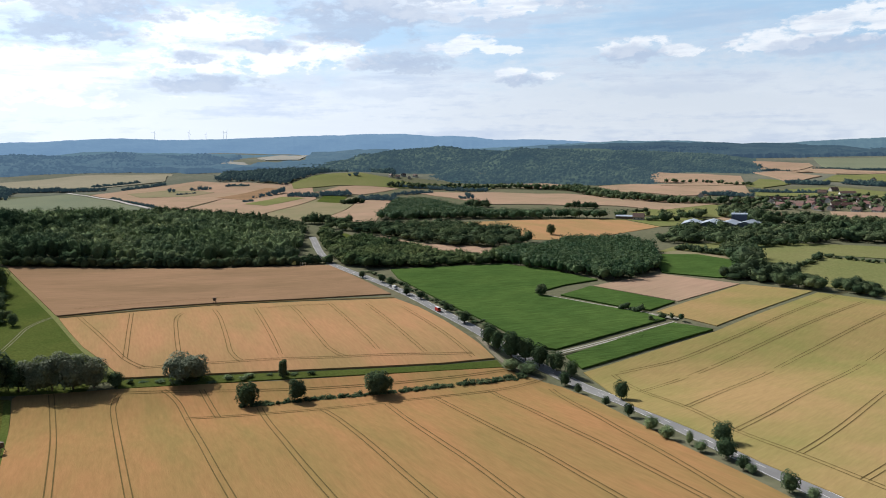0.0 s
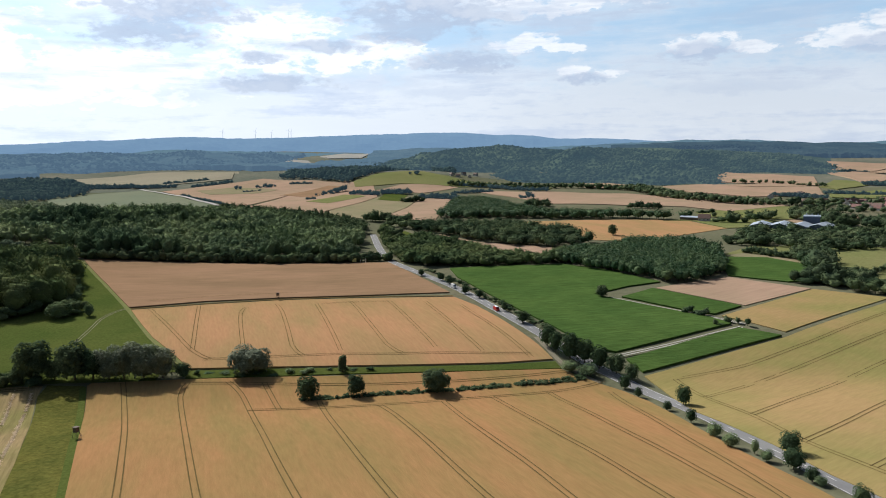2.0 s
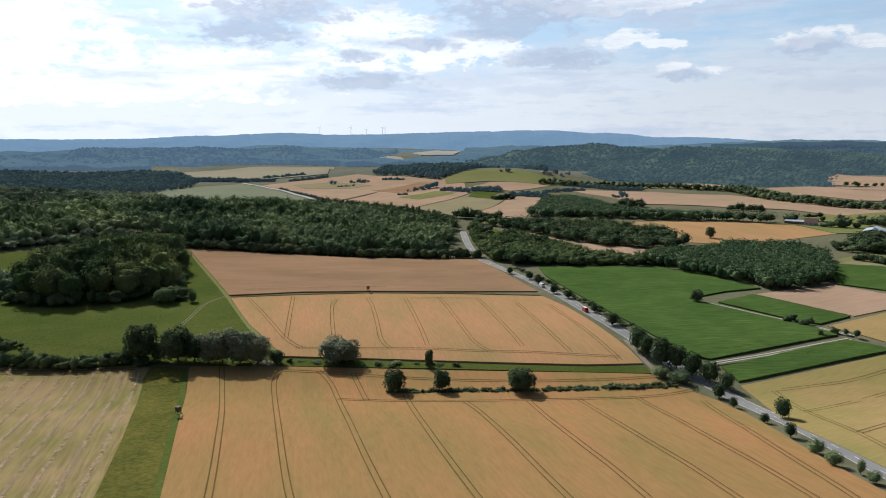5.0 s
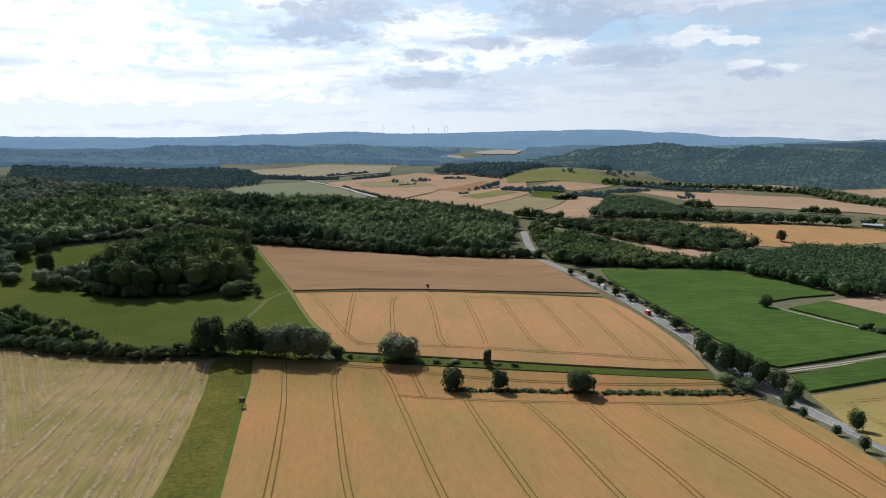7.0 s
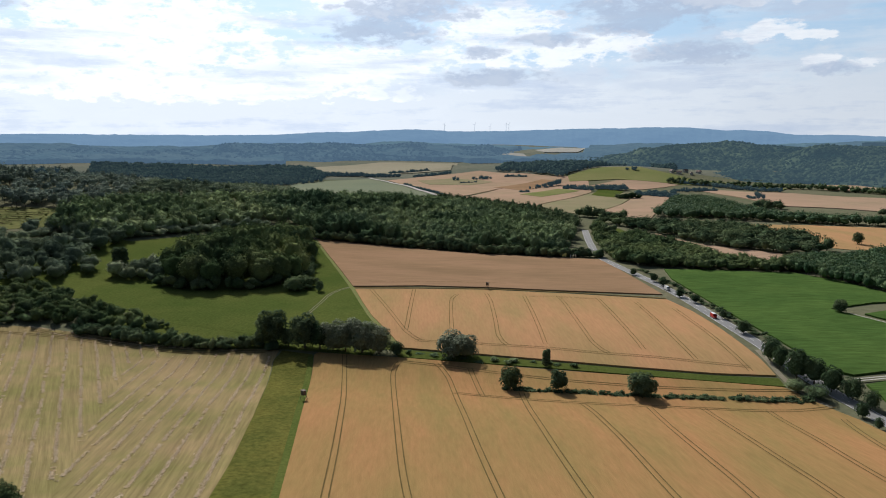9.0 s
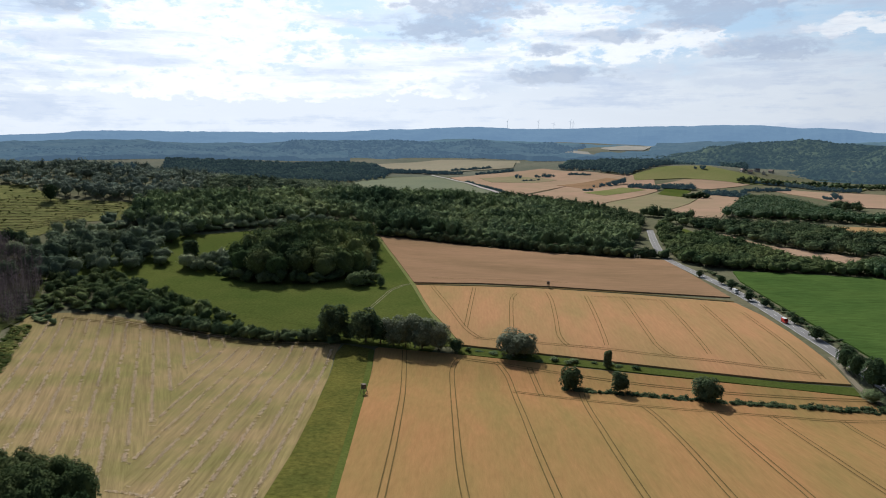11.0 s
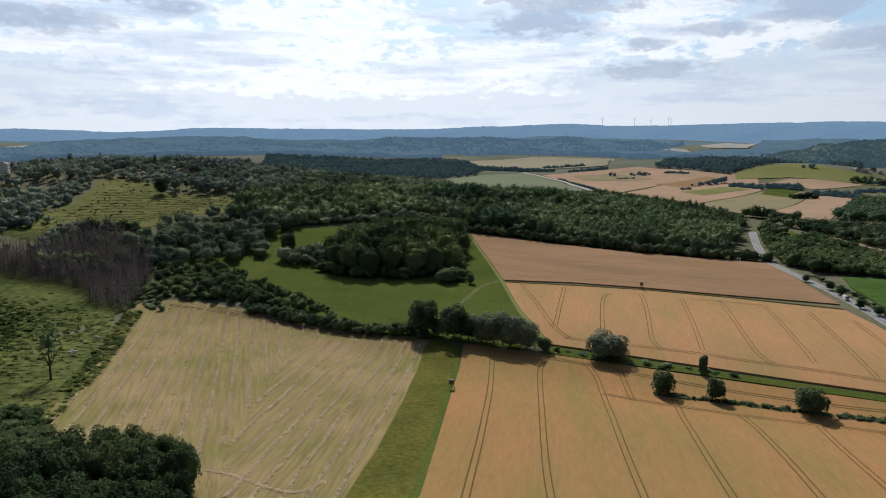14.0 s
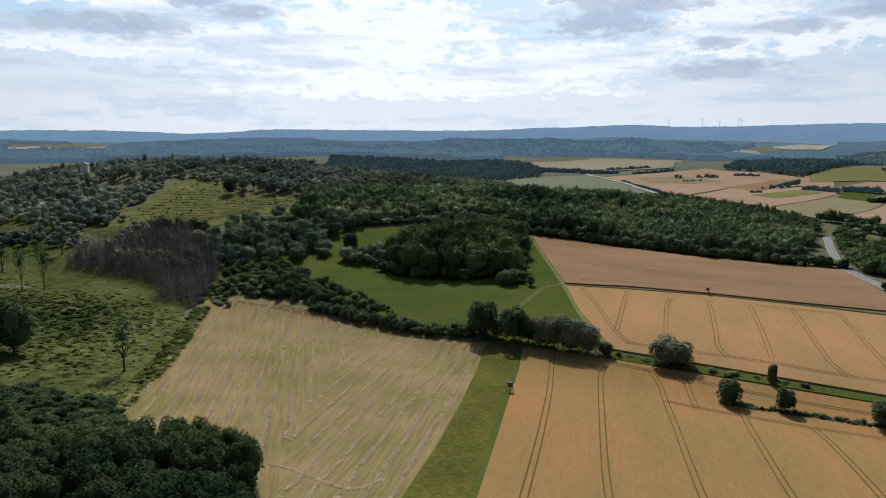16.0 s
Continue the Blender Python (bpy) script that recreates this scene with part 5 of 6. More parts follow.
wood("scrub_wood", "open scrub beside the clearing", [(-558, 360.3), (-530, 376.5), (-558, 412), (-580, 461), (-621, 518), (-639, 497), (-627, 455), (-568, 405)], 9, 7, 8, (("bush", 1), ("mid", 1)), LEAF_HILL_HAZE, 35, 0.5)
belt("thicket_row", "dull green trees among dead spruces", [(-443, 317.6), (-423, 328.0), (-394.0, 333.0)], 12, 6, 11, 9, (("mid", 1),), LEAF, 43)
wood("scrub_wood", "shrubs at the foot of dead spruces", [(-378.1, 314.5), (-332.5, 289.0), (-298.9, 290.4), (-342.7, 320.3), (-371.9, 329.4)], 6, 3, 5, (("bush", 1),), LEAF, 44, 0.5)
plant("column", "juniper_tree", "dark narrow tree beside the copse", [(-318.8, 427, 17.4, 9.7)], LEAF_DARK, 241)
plant("oak", "lone_tree", "dark dense tree standing above the clearing", [(-533, 516, 17.0, 12.0)], LEAF_DARK, 231)

far_clumps = (([(-313.9, 1578), (-306.3, 1574)], 8, 12), ([(-284.8, 1494), (-254.1, 1525)], 5, 6), ([(-270.5, 1591), (-234.8, 1601)], 10, 12), ([(-115.5, 1431), (-96.6, 1437)], 8, 10), ([(-88.9, 1455), (-76.9, 1479)], 10, 14), ([(-60.8, 1410), (-9.0, 1374)], 16, 11),
              ([(-132.3, 1307), (-121.4, 1316)], 6, 8), ([(-393.4, 1437), (-324.6, 1337)], 6, 6), ([(-324.6, 1337), (-234.3, 1169)], 6, 6), ([(-641, 1662), (-547, 1648)], 30, 12), ([(-543, 1636), (-466, 1666)], 18, 10), ([(-505, 1720), (-421, 1777)], 10, 8),
              ([(-424, 1662), (-355.4, 1730)], 14, 9), ([(3.8, 1402), (53.6, 1399)], 20, 12), ([(37.0, 1226), (68.3, 1238)], 12, 10), ([(72.3, 1307), (134.8, 1264)], 22, 13), ([(142.6, 1386), (220.8, 1424)], 14, 9), ([(244.4, 1249), (267.8, 1247)], 8, 13),
              ([(233.0, 1120), (257.6, 1098)], 12, 11), ([(373.1, 1048), (407, 1017)], 10, 9), ([(437, 954), (454, 952)], 8, 6), ([(-205.4, 1631), (-155.7, 1616)], 8, 7), ([(-125.8, 1401), (-113.9, 1410)], 5, 6), ([(67.3, 1653), (82.7, 1653)], 10, 12),
              ([(158.6, 1538), (240.3, 1509)], 10, 8), ([(358.7, 490), (425, 546)], 5, 5), ([(325.4, 611), (353.3, 564)], 8, 6), ([(358.5, 572), (340.2, 522)], 18, 14), ([(423, 540), (448, 501)], 3, 5), ([(693, 1205), (738, 1134)], 20, 10),
              ([(1259, 2032), (1312, 1982)], 18, 14), ([(1249, 1872), (1295, 1812)], 14, 9), ([(1000, 1397), (1026, 1325)], 30, 12), ([(803, 1236), (896, 1155)], 14, 9), ([(1092, 1341), (1118, 1266)], 40, 12), ([(530, 863), (525, 770)], 30, 16),
              ([(557, 774), (636, 715)], 24, 10), ([(561, 824), (617, 814)], 8, 8), ([(410, 846), (439, 834)], 8, 12), ([(464, 845), (477, 847)], 8, 14), ([(-18.1, 927), (34.8, 902)], 10, 12),
              ([(2.4, 803), (17.1, 769)], 8, 8), ([(180.8, 372.5), (184.3, 371.8)], 3, 3.5), ([(192.1, 376.5), (199.6, 368.7)], 4, 4.5), ([(177.8, 399.1), (186.2, 391.5)], 6, 4.5), ([(1422, 1888), (1525, 1732)], 14, 8), ([(226.9, 1502), (328.6, 1411)], 12, 10),
              ([(-188.5, 422), (-184.4, 439)], 9, 8), ([(325.5, 436), (329.1, 424)], 9, 11), ([(306.4, 480), (314.3, 464)], 12, 15))
# Clumps beyond 1250 m take leaves with haze painted as emission.
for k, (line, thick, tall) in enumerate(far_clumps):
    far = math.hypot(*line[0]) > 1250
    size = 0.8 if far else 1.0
    belt("hedgerow", "clump of round field trees and bushes", line, thick * size, max(4, tall * 0.5), tall * size, tall * 1.15 * size, (("mid", 1), ("bush", 1)), HAZED_LEAF if far else LEAF_DARK, 500 + k, 0.45)

# ---- far woods ----
HOLES = [[(-2397, 1267), (-3189, 1830), (-3136, 2029), (-3666, 2990), (-2297, 1924), (-2383, 1581)], [(34.6, 1418), (136.9, 2420), (269.0, 2592), (361.6, 1967), (456, 1712), (356.2, 1337)], [(1040, 2641), (1046, 2129), (1443, 2230), (1886, 2147), (1996, 1967), (1217, 1193), (742, 1158), (494, 1251)], [(-760, 1657), (-1114, 2443), (-421, 2301), (-58.8, 1625), (170.9, 1594), (400, 1503), (308.1, 1157), (-221.1, 1101)], [(-376.1, 2448), (-409, 2805), (-383.2, 4613), (-20.6, 4800), (-56.7, 2842), (-232.8, 2446)],
         [(283.0, 1576), (341.0, 1856), (436, 1806), (381.0, 1579)]]

def soft_noise(rng, rows, cols, wide):
    """Random numbers over a grid, smoothed over some cells; about -1 to 1."""
    g = rng.normal(size=(rows + 2 * wide, cols + 2 * wide))
    k = np.hanning(2 * wide + 1 + 2)[1:-1]
    k /= math.sqrt((k ** 2).sum())
    g = np.apply_along_axis(lambda r: np.convolve(r, k, "valid"), 0, g)
    return np.apply_along_axis(lambda r: np.convolve(r, k, "valid"), 1, g) * 0.6


def grid_faces(rows, cols):
    i, j = np.meshgrid(np.arange(rows - 1), np.arange(cols - 1), indexing="ij")
    a = i * cols + j
    return np.stack([a, a + 1, a + cols + 1, a + cols], -1).reshape(-1, 4)


def wooded_hill(name, label, first, step, tops, foot, crest, mat, seed, lumps=9.0, crowns=0.0):
    """A wooded hill by bearings: crest heights in degrees over the camera's level, running out to the ground at both ends."""
    rng = np.random.default_rng(seed)
    b = np.arange(first, first + step * (len(tops) - 1), 0.17)
    top = np.interp(b, first + step * np.arange(len(tops)), tops)
    k = np.hanning(9) / np.hanning(9).sum()
    top = np.convolve(np.concatenate([np.full(4, top[0]), top, np.full(4, top[-1])]), k, "valid")
    end = np.clip(np.minimum(b - b[0], b[-1] - b) / 3.0, 0, 1)
    end = end * end * (3 - 2 * end)
    a = np.radians(b)
    u = np.concatenate([np.linspace(0, 1, 60), np.linspace(1.03, 1.5, 12)])
    rows, cols = len(u), len(b)
    folds = soft_noise(rng, rows, cols, 16) * lumps * 1.3 + soft_noise(rng, rows, cols, 5) * lumps * 0.45
    trees = soft_noise(rng, rows, cols, 1) * 0.8
    rad = foot + (crest - foot) * u[:, None] + rng.uniform(-4, 4, (rows, cols)) + 26 * soft_noise(rng, rows, cols, 9) * (1 - np.clip(u, 0, 1))[:, None]
    x, y = -rad * np.sin(a), rad * np.cos(a)
    base = height(x, y)
    rise = np.where(u < 1, np.sin(np.clip(u, 0, 1) * np.pi / 2), np.cos((u - 1) * np.pi))[:, None]
    tall = CAM_HEIGHT + crest * np.tan(np.radians(top)) - height(-crest * np.sin(a), crest * np.cos(a)) - 9
    z = base + (np.maximum(tall, 6) * rise + folds * np.clip(4 * u * (1 - u), 0, 1)[:, None]) * end + trees * np.clip(u * 12, 0, 1)[:, None]
    z += np.clip(u * 14, 0, 1)[:, None] * 12 * end - 4
    z[0] = base[0] - 4
    v, f = np.stack([x, y, z], -1).reshape(-1, 3), grid_faces(rows, cols)
    f = np.concatenate([f[:, [0, 1, 2]], f[:, [0, 2, 3]]])
    front = np.flatnonzero(np.repeat((u > 0.02) & (u < 1.1), cols) & (rng.uniform(size=rows * cols) < crowns))
    if len(front):
        ball, tri = ICO[1]
        wide = rng.uniform(3.4, 6.4, (len(front), 1, 1))
        at = v[front][:, None] + rng.uniform(-5, 5, (len(front), 1, 3)) * (1, 1, 0.2)
        balls = (at + ball[None] * rng.uniform(0.8, 1.15, (len(front), len(ball), 1)) * wide * (1, 1, 0.95)).reshape(-1, 3)
        f = np.concatenate([f, (tri[None] + (np.arange(len(front)) * len(ball))[:, None, None]).reshape(-1, 3) + len(v)])
        v = np.concatenate([v, balls])
    return tagged(new(name, mesh_from(name, v, f, [mat])), label, "wooded hill", kind="structure")


# Haze over these hills is painted as emission in their materials.
wooded_hill("far_hill_in_haze", "dark green wooded hill across the valley", -27, 0.8, (-2.45, -2.45, -2.06, -1.66, -1.27, -1.09, -0.96, -0.89, -0.84, -0.79, -0.75, -0.73, -0.70, -0.73, -0.78, -0.87, -1.02, -1.24, -1.47, -1.78, -2.07, -2.34, -2.60, -2.83), 1640, 2450, HAZED_HILL, 61, 13.0, 0.55)
wooded_hill("far_hill_in_haze", "dark wooded hillside behind pale fields", -33, 0.8, (-1.91, -1.91, -1.83, -1.66, -1.49, -1.31, -1.17, -1.05, -0.94, -0.84, -0.78, -0.72, -0.68, -0.72, -0.75, -0.77, -0.79), 2500, 2850, HAZED_MID, 62, 9.0, 0.3)
wooded_hill("far_hill_in_haze", "dark wooded spur running down to pale fields", -34.2, 0.8, (-2.5, -2.4, -2.1, -1.6, -1.25, -1.17, -1.12, -1.08, -1.04, -0.99, -0.94, -0.89, -0.85, -0.81, -0.78, -0.75, -0.72, -0.72), 2120, 2480, HAZED_HILL, 67, 10.0, 0.5)
wooded_hill("far_hill_in_haze", "wooded hill rising behind a green meadow", -20, 0.8, (-1.33, -1.32, -1.23, -1.14, -1.06, -0.97, -0.89, -0.81, -0.74, -0.68, -0.64, -0.61, -0.57, -0.52, -0.47, -0.48, -0.51, -0.57, -0.63, -0.73, -0.90, -1.07, -1.27, -1.43, -1.54, -1.65, -1.76, -1.87), 2020, 2620, HAZED_HILL, 63, 13.0, 0.45)
wooded_hill("far_hill_in_haze", "long bluish wooded hill across the fields", 6, 0.8, (-1.74, -1.74, -1.66, -1.52, -1.39, -1.25, -1.11, -0.98, -0.84, -0.70, -0.54, -0.57, -0.61, -0.65, -0.67, -0.67, -0.64, -0.57, -0.53, -0.57, -0.60, -0.59, -0.59, -0.58, -0.60, -0.62, -0.64, -0.64, -0.64, -0.64, -0.64, -0.64, -0.64), 2420, 2850, FAR_HAZE, 64, 12.0, 0.22)
wooded_hill("far_hill_in_haze", "low bluish wooded hills behind the near wood", 26, 0.8, (-1.80, -1.84, -1.88, -1.96, -2.04, -1.95, -1.82, -1.70, -1.65, -1.60, -1.59, -1.69, -1.79, -1.99, -2.19, -2.11, -1.98, -1.81, -1.67, -1.64, -1.63, -1.70, -1.80, -1.91, -2.02, -1.92, -1.81, -1.67, -1.64, -1.67, -1.77, -1.89, -1.92, -1.93, -1.94, -1.93, -1.85, -1.80, -1.78, -1.76, -1.74, -1.71, -1.69, -1.67, -1.65, -1.63, -1.61, -1.61, -1.61, -1.61, -1.61, -1.61, -1.61, -1.61, -1.61, -1.61, -1.61, -1.61, -1.61, -1.61, -1.61, -1.61, -1.61), 2350, 2750, FAR_HAZE, 65, 14.0, 0.1)
wooded_hill("far_hill_in_haze", "bluish wooded hills before the far ridge", 22, 0.8, (-1.47, -1.41, -1.36, -1.32, -1.29, -1.27, -1.24, -1.19, -1.14, -1.09, -1.04, -1.01, -0.97, -0.98, -1.04, -1.11, -1.18, -1.26, -1.34, -1.25, -1.17, -1.11, -1.06, -1.00, -1.02, -1.08, -1.17, -1.27, -1.29, -1.26, -1.23, -1.19, -1.15, -1.11, -1.09, -1.17, -1.26, -1.27, -1.27, -1.27, -1.27, -1.27, -1.27), 3150, 3500, FAR_HAZE, 66, 14.0)


def canopy(name, label, near, far, first, last, tall, mat, seed, holes):
    """Tree tops far off as one uneven sheet, open over the fields among them."""
    rng = np.random.default_rng(seed)
    b, r = np.radians(np.arange(first, last, 0.2)), np.arange(near, far, 14.0)
    rr, bb = np.meshgrid(r, b, indexing="ij")
    rr = rr + rng.uniform(-4, 4, rr.shape)
    x, y = -rr * np.sin(bb), rr * np.cos(bb)
    z = height(x, y) + tall + rng.uniform(-2, 2, rr.shape) + soft_noise(rng, len(r), len(b), 6) * 5
    gone = np.zeros(x.size, bool)
    for h in holes:
        gone |= inside(h, x.ravel(), y.ravel())
    gone.reshape(x.shape)[0] = True
    z = np.where(gone.reshape(x.shape), height(x, y) - 5, z)
    f = grid_faces(len(r), len(b))
    f = f[~gone[f].all(axis=1)]
    return tagged(new(name, mesh_from(name, np.stack([x, y, z], -1).reshape(-1, 3), f, [mat])), label, "wood", kind="stuff")


# Haze over these tree tops is emission in the canopy materials.
canopy("far_woods_in_haze", "distant bluish woods over low hills", 2300, 3800, -18, 80, 13, FAR_HAZE, 33, HOLES)
canopy("far_woods_in_haze", "distant dark woods beyond the village", 2300, 3800, -52, -17.9, 13, HAZED_MID, 34, HOLES)

# ---- far ridges ----
def ridge(name, label, dist, low, tops, mat, seed, depth=500):
    """A long hill line: heights in degrees over the camera's level at evenly spaced bearings."""
    rng = np.random.default_rng(seed)
    n = 1440
    a = np.linspace(0, 2 * np.pi, n + 1)[:-1]
    turn = np.degrees(np.where(a > np.pi, a - 2 * np.pi, a))
    keys = np.array([-180, -70] + [-45 + 1.5 * i for i in range(len(tops))] + [90, 180])
    top = np.interp(turn, keys, [0.2, 0.0] + list(tops) + [0.2, 0.2])
    k = np.ones(5) / 5
    top = np.convolve(np.concatenate([top[-2:], top, top[:2]]), k, "valid")
    rough = np.convolve(rng.normal(size=n + 8), np.ones(9) / 3, "valid") * 1.6 + rng.uniform(-1, 1, n) * 1.2
    crest = CAM_HEIGHT + dist * np.tan(np.radians(top)) + rough
    rows = []
    for u in np.linspace(0, 1, 9):
        rad = dist - depth * (1 - u) + 0.05 * depth * np.sin(a * 60 + 6 * u) * (1 - u)
        z = low + (np.maximum(crest, low + 2) - low) * (1 - (1 - u) ** 1.6) + (np.convolve(rng.normal(size=n + 4), np.ones(5) / 5, "valid") * 4 if 0 < u < 1 else 0)
        rows.append(np.stack([-rad * np.sin(a), rad * np.cos(a), z], -1))
    v = np.concatenate(rows)
    i, j = np.meshgrid(np.arange(8), np.arange(n), indexing="ij")
    q0, q1 = i * n + j, i * n + (j + 1) % n
    quads = np.stack([q0, q1, q1 + n, q0 + n], -1).reshape(-1, 4)
    tagged(new(name, mesh_from(name, v, quads, [mat])), label, "hills", kind="structure")


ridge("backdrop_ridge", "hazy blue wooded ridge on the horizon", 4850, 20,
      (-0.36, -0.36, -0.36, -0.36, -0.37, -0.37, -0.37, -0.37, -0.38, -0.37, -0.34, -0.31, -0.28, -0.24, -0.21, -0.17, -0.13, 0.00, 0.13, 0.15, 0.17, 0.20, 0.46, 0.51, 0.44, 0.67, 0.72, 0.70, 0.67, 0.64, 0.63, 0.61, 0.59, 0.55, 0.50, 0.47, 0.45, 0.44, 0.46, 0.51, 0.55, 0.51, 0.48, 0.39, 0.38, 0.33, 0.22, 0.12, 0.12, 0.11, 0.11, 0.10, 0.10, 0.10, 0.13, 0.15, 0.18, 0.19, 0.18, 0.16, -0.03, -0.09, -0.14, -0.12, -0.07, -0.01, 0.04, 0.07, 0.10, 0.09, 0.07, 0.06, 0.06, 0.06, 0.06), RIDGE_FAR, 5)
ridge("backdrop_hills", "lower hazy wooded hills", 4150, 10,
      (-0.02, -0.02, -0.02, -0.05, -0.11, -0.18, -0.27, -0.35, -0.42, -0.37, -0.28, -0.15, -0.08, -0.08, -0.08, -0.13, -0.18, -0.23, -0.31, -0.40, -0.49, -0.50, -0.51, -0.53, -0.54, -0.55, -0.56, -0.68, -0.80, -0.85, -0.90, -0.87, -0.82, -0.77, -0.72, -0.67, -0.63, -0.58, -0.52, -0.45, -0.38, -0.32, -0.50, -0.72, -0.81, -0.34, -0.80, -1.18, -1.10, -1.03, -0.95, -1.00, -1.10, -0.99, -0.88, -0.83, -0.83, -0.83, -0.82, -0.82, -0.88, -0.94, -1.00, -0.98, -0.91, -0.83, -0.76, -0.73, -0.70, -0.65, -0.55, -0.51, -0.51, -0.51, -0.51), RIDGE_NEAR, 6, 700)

# ---- buildings and small things ----
def plain(name, colour, rough=0.6, metal=0.0, grain=0.1):
    mat = material(name, (colour, tuple(c * 0.82 for c in colour)), 0.3, 3.0, rough=rough, grain=grain, bump=0.1, gloss=0.4)
    mat.node_tree.nodes["Principled BSDF"].inputs["Metallic"].default_value = metal
    return mat


RED_TILE = plain("red_roof_tiles", (0.2, 0.1, 0.085), 0.8, grain=0.3)
BROWN_TILE = plain("brown_roof_tiles", (0.16, 0.1, 0.08), 0.8, grain=0.3)
SHEET = plain("grey_blue_roof_sheet", (0.42, 0.48, 0.55), 0.5)
RENDERED = plain("pale_render", (0.42, 0.4, 0.37), 0.9)
DARK_WALL = plain("dark_blue_cladding", (0.06, 0.08, 0.12), 0.6)
WOOD = plain("weathered_wood", (0.13, 0.1, 0.075), 0.85, grain=0.3)
WHITE_METAL = plain("white_coach_paint", (0.75, 0.75, 0.74), 0.3)
RED_METAL = plain("red_coach_paint", (0.5, 0.03, 0.025), 0.3)
TYRE = plain("tyre_rubber", (0.02, 0.02, 0.02), 0.8)
GLASS = plain("dark_vehicle_glass", (0.02, 0.025, 0.03), 0.1)
YELLOW = plain("yellow_board", (0.75, 0.72, 0.25), 0.6)
PALE_WOOD = plain("pale_peeled_wood", (0.6, 0.57, 0.5), 0.8, grain=0.25)


def box(bm, size, at, bevel=0.0, m=None):
    """A box of a size about a place, with eased edges."""
    made = bmesh.ops.create_cube(bm, size=1, matrix=(m or Matrix()) @ Matrix.Translation(at) @ Matrix.Diagonal((*size, 1)))["verts"]
    if bevel:
        edges = list({e for v in made for e in v.link_edges})
        bmesh.ops.bevel(bm, geom=edges, offset=bevel, segments=2, affect="EDGES")
    return bm


def piece(name, bm, mat, parent, label=""):
    me = bpy.data.meshes.new(name)
    bm.to_mesh(me)
    bm.free()
    me.materials.append(mat)
    return part(name, me, parent, label)


def prism(profile, length):
    """A solid along y from a closed profile of (x, z)."""
    bm = bmesh.new()
    ends = [[bm.verts.new((x, y, z)) for x, z in profile] for y in (-length / 2, length / 2)]
    bm.faces.new(ends[0][::-1])
    bm.faces.new(ends[1])
    n = len(profile)
    for i in range(n):
        bm.faces.new((ends[0][i], ends[0][(i + 1) % n], ends[1][(i + 1) % n], ends[1][i]))
    bmesh.ops.recalc_face_normals(bm, faces=bm.faces[:])
    return bm


def house(label, width, length, wall, pitch, wall_mat, roof_mat, chimney=True, windows=True, name="house"):
    """A gabled house about its base: walls, roof, chimney, windows and door."""
    ob = tagged(new(name), label, "house")
    ridge_z = wall + width / 2 * math.tan(radians(pitch))
    piece("wall", prism([(-width / 2, -1.5), (width / 2, -1.5), (width / 2, wall), (0, ridge_z), (-width / 2, wall)], length), wall_mat, ob)
    over, t = 0.5, 0.25
    drop = over * math.tan(radians(pitch))
    roof = piece("roof", prism(
        [(-width / 2 - over, wall - drop + 0.05), (0, ridge_z + 0.05), (width / 2 + over, wall - drop + 0.05),
         (width / 2 + over, wall - drop + 0.05 + t), (0, ridge_z + 0.05 + t), (-width / 2 - over, wall - drop + 0.05 + t)], length + 0.8), roof_mat, ob)
    if chimney:
        piece("chimney", box(bmesh.new(), (0.7, 0.7, 1.8), (width * 0.15, length * 0.2, ridge_z + 0.3), 0.04), roof_mat, roof)
    if windows:
        for side in (-1, 1):
            for k in range(int(length // 4)):
                y = (k + 0.5) * length / (length // 4) - length / 2
                piece("window", box(bmesh.new(), (0.12, 1.2, 1.3), (side * (width / 2 + 0.02), y, wall * 0.6), 0.02), GLASS, ob)
        piece("door", box(bmesh.new(), (1.1, 0.12, 2.05), (0, -length / 2 - 0.02, 1.02), 0.02), WOOD, ob)
    return ob


def put(ob, x, y, turn=0.0, sink=0.0, size=1.0):
    ob.matrix_basis = pose(x, y, ground_at(x, y) - sink, 0, 0, turn) @ Matrix.Diagonal((size, size, size, 1))
    return ob


VILLAGE = [(658, 989), (705, 1052), (780, 1059), (912, 1031), (1024, 1012), (854, 843), (749, 845), (700, 888), (676, 915)]
kinds = [house("village house with a red tiled roof and pale walls", 10, 13, 5.0, 42, RENDERED, RED_TILE),
         house("village house with a red tiled roof and pale walls", 9, 17, 4.2, 45, RENDERED, RED_TILE),
         house("village house with a brown tiled roof", 10, 14, 4.6, 40, RENDERED, BROWN_TILE)]
hx, hy = scatter(VILLAGE, 29, 61, 0.3)
rng = random.Random(8)
for k, (x, y) in enumerate(zip(hx[:90], hy[:90])):
    which = rng.choice((0, 0, 1, 1, 2)) if k > 2 else k
    ob = kinds[which] if k < 3 else copy_thing(kinds[which], pose(0, 0, 0))
    ob["group"] = "village houses"
    put(ob, x, y, rng.choice((20, 25, 110, 115, 70)) + rng.uniform(-8, 8), size=rng.uniform(0.65, 0.95))
for k, (x, y) in enumerate([(651, 1046), (683, 1058), (724, 1044), (657, 1161), (727, 1188), (877, 1138), (931, 1178), (1176, 1369)]):
    ob = put(copy_thing(kinds[2], pose(0, 0, 0)), x, y, 30 + 40 * k)
    ob["group"] = "village houses"
for k, (x, y) in enumerate([(160.3, 1651), (174.7, 1639), (191.3, 1669), (201.0, 1641), (220.2, 1677), (313.8, 1787), (347.0, 1855), (348.5, 1756), (386.7, 1753)]):
    ob = put(copy_thing(kinds[2], pose(0, 0, 0)), x, y, 25 + 50 * k, size=0.7)
    ob["group"] = "valley houses"
put(house("long white house behind the village", 9, 26, 5, 35, WHITE_METAL, BROWN_TILE), *(904, 1109), 70)
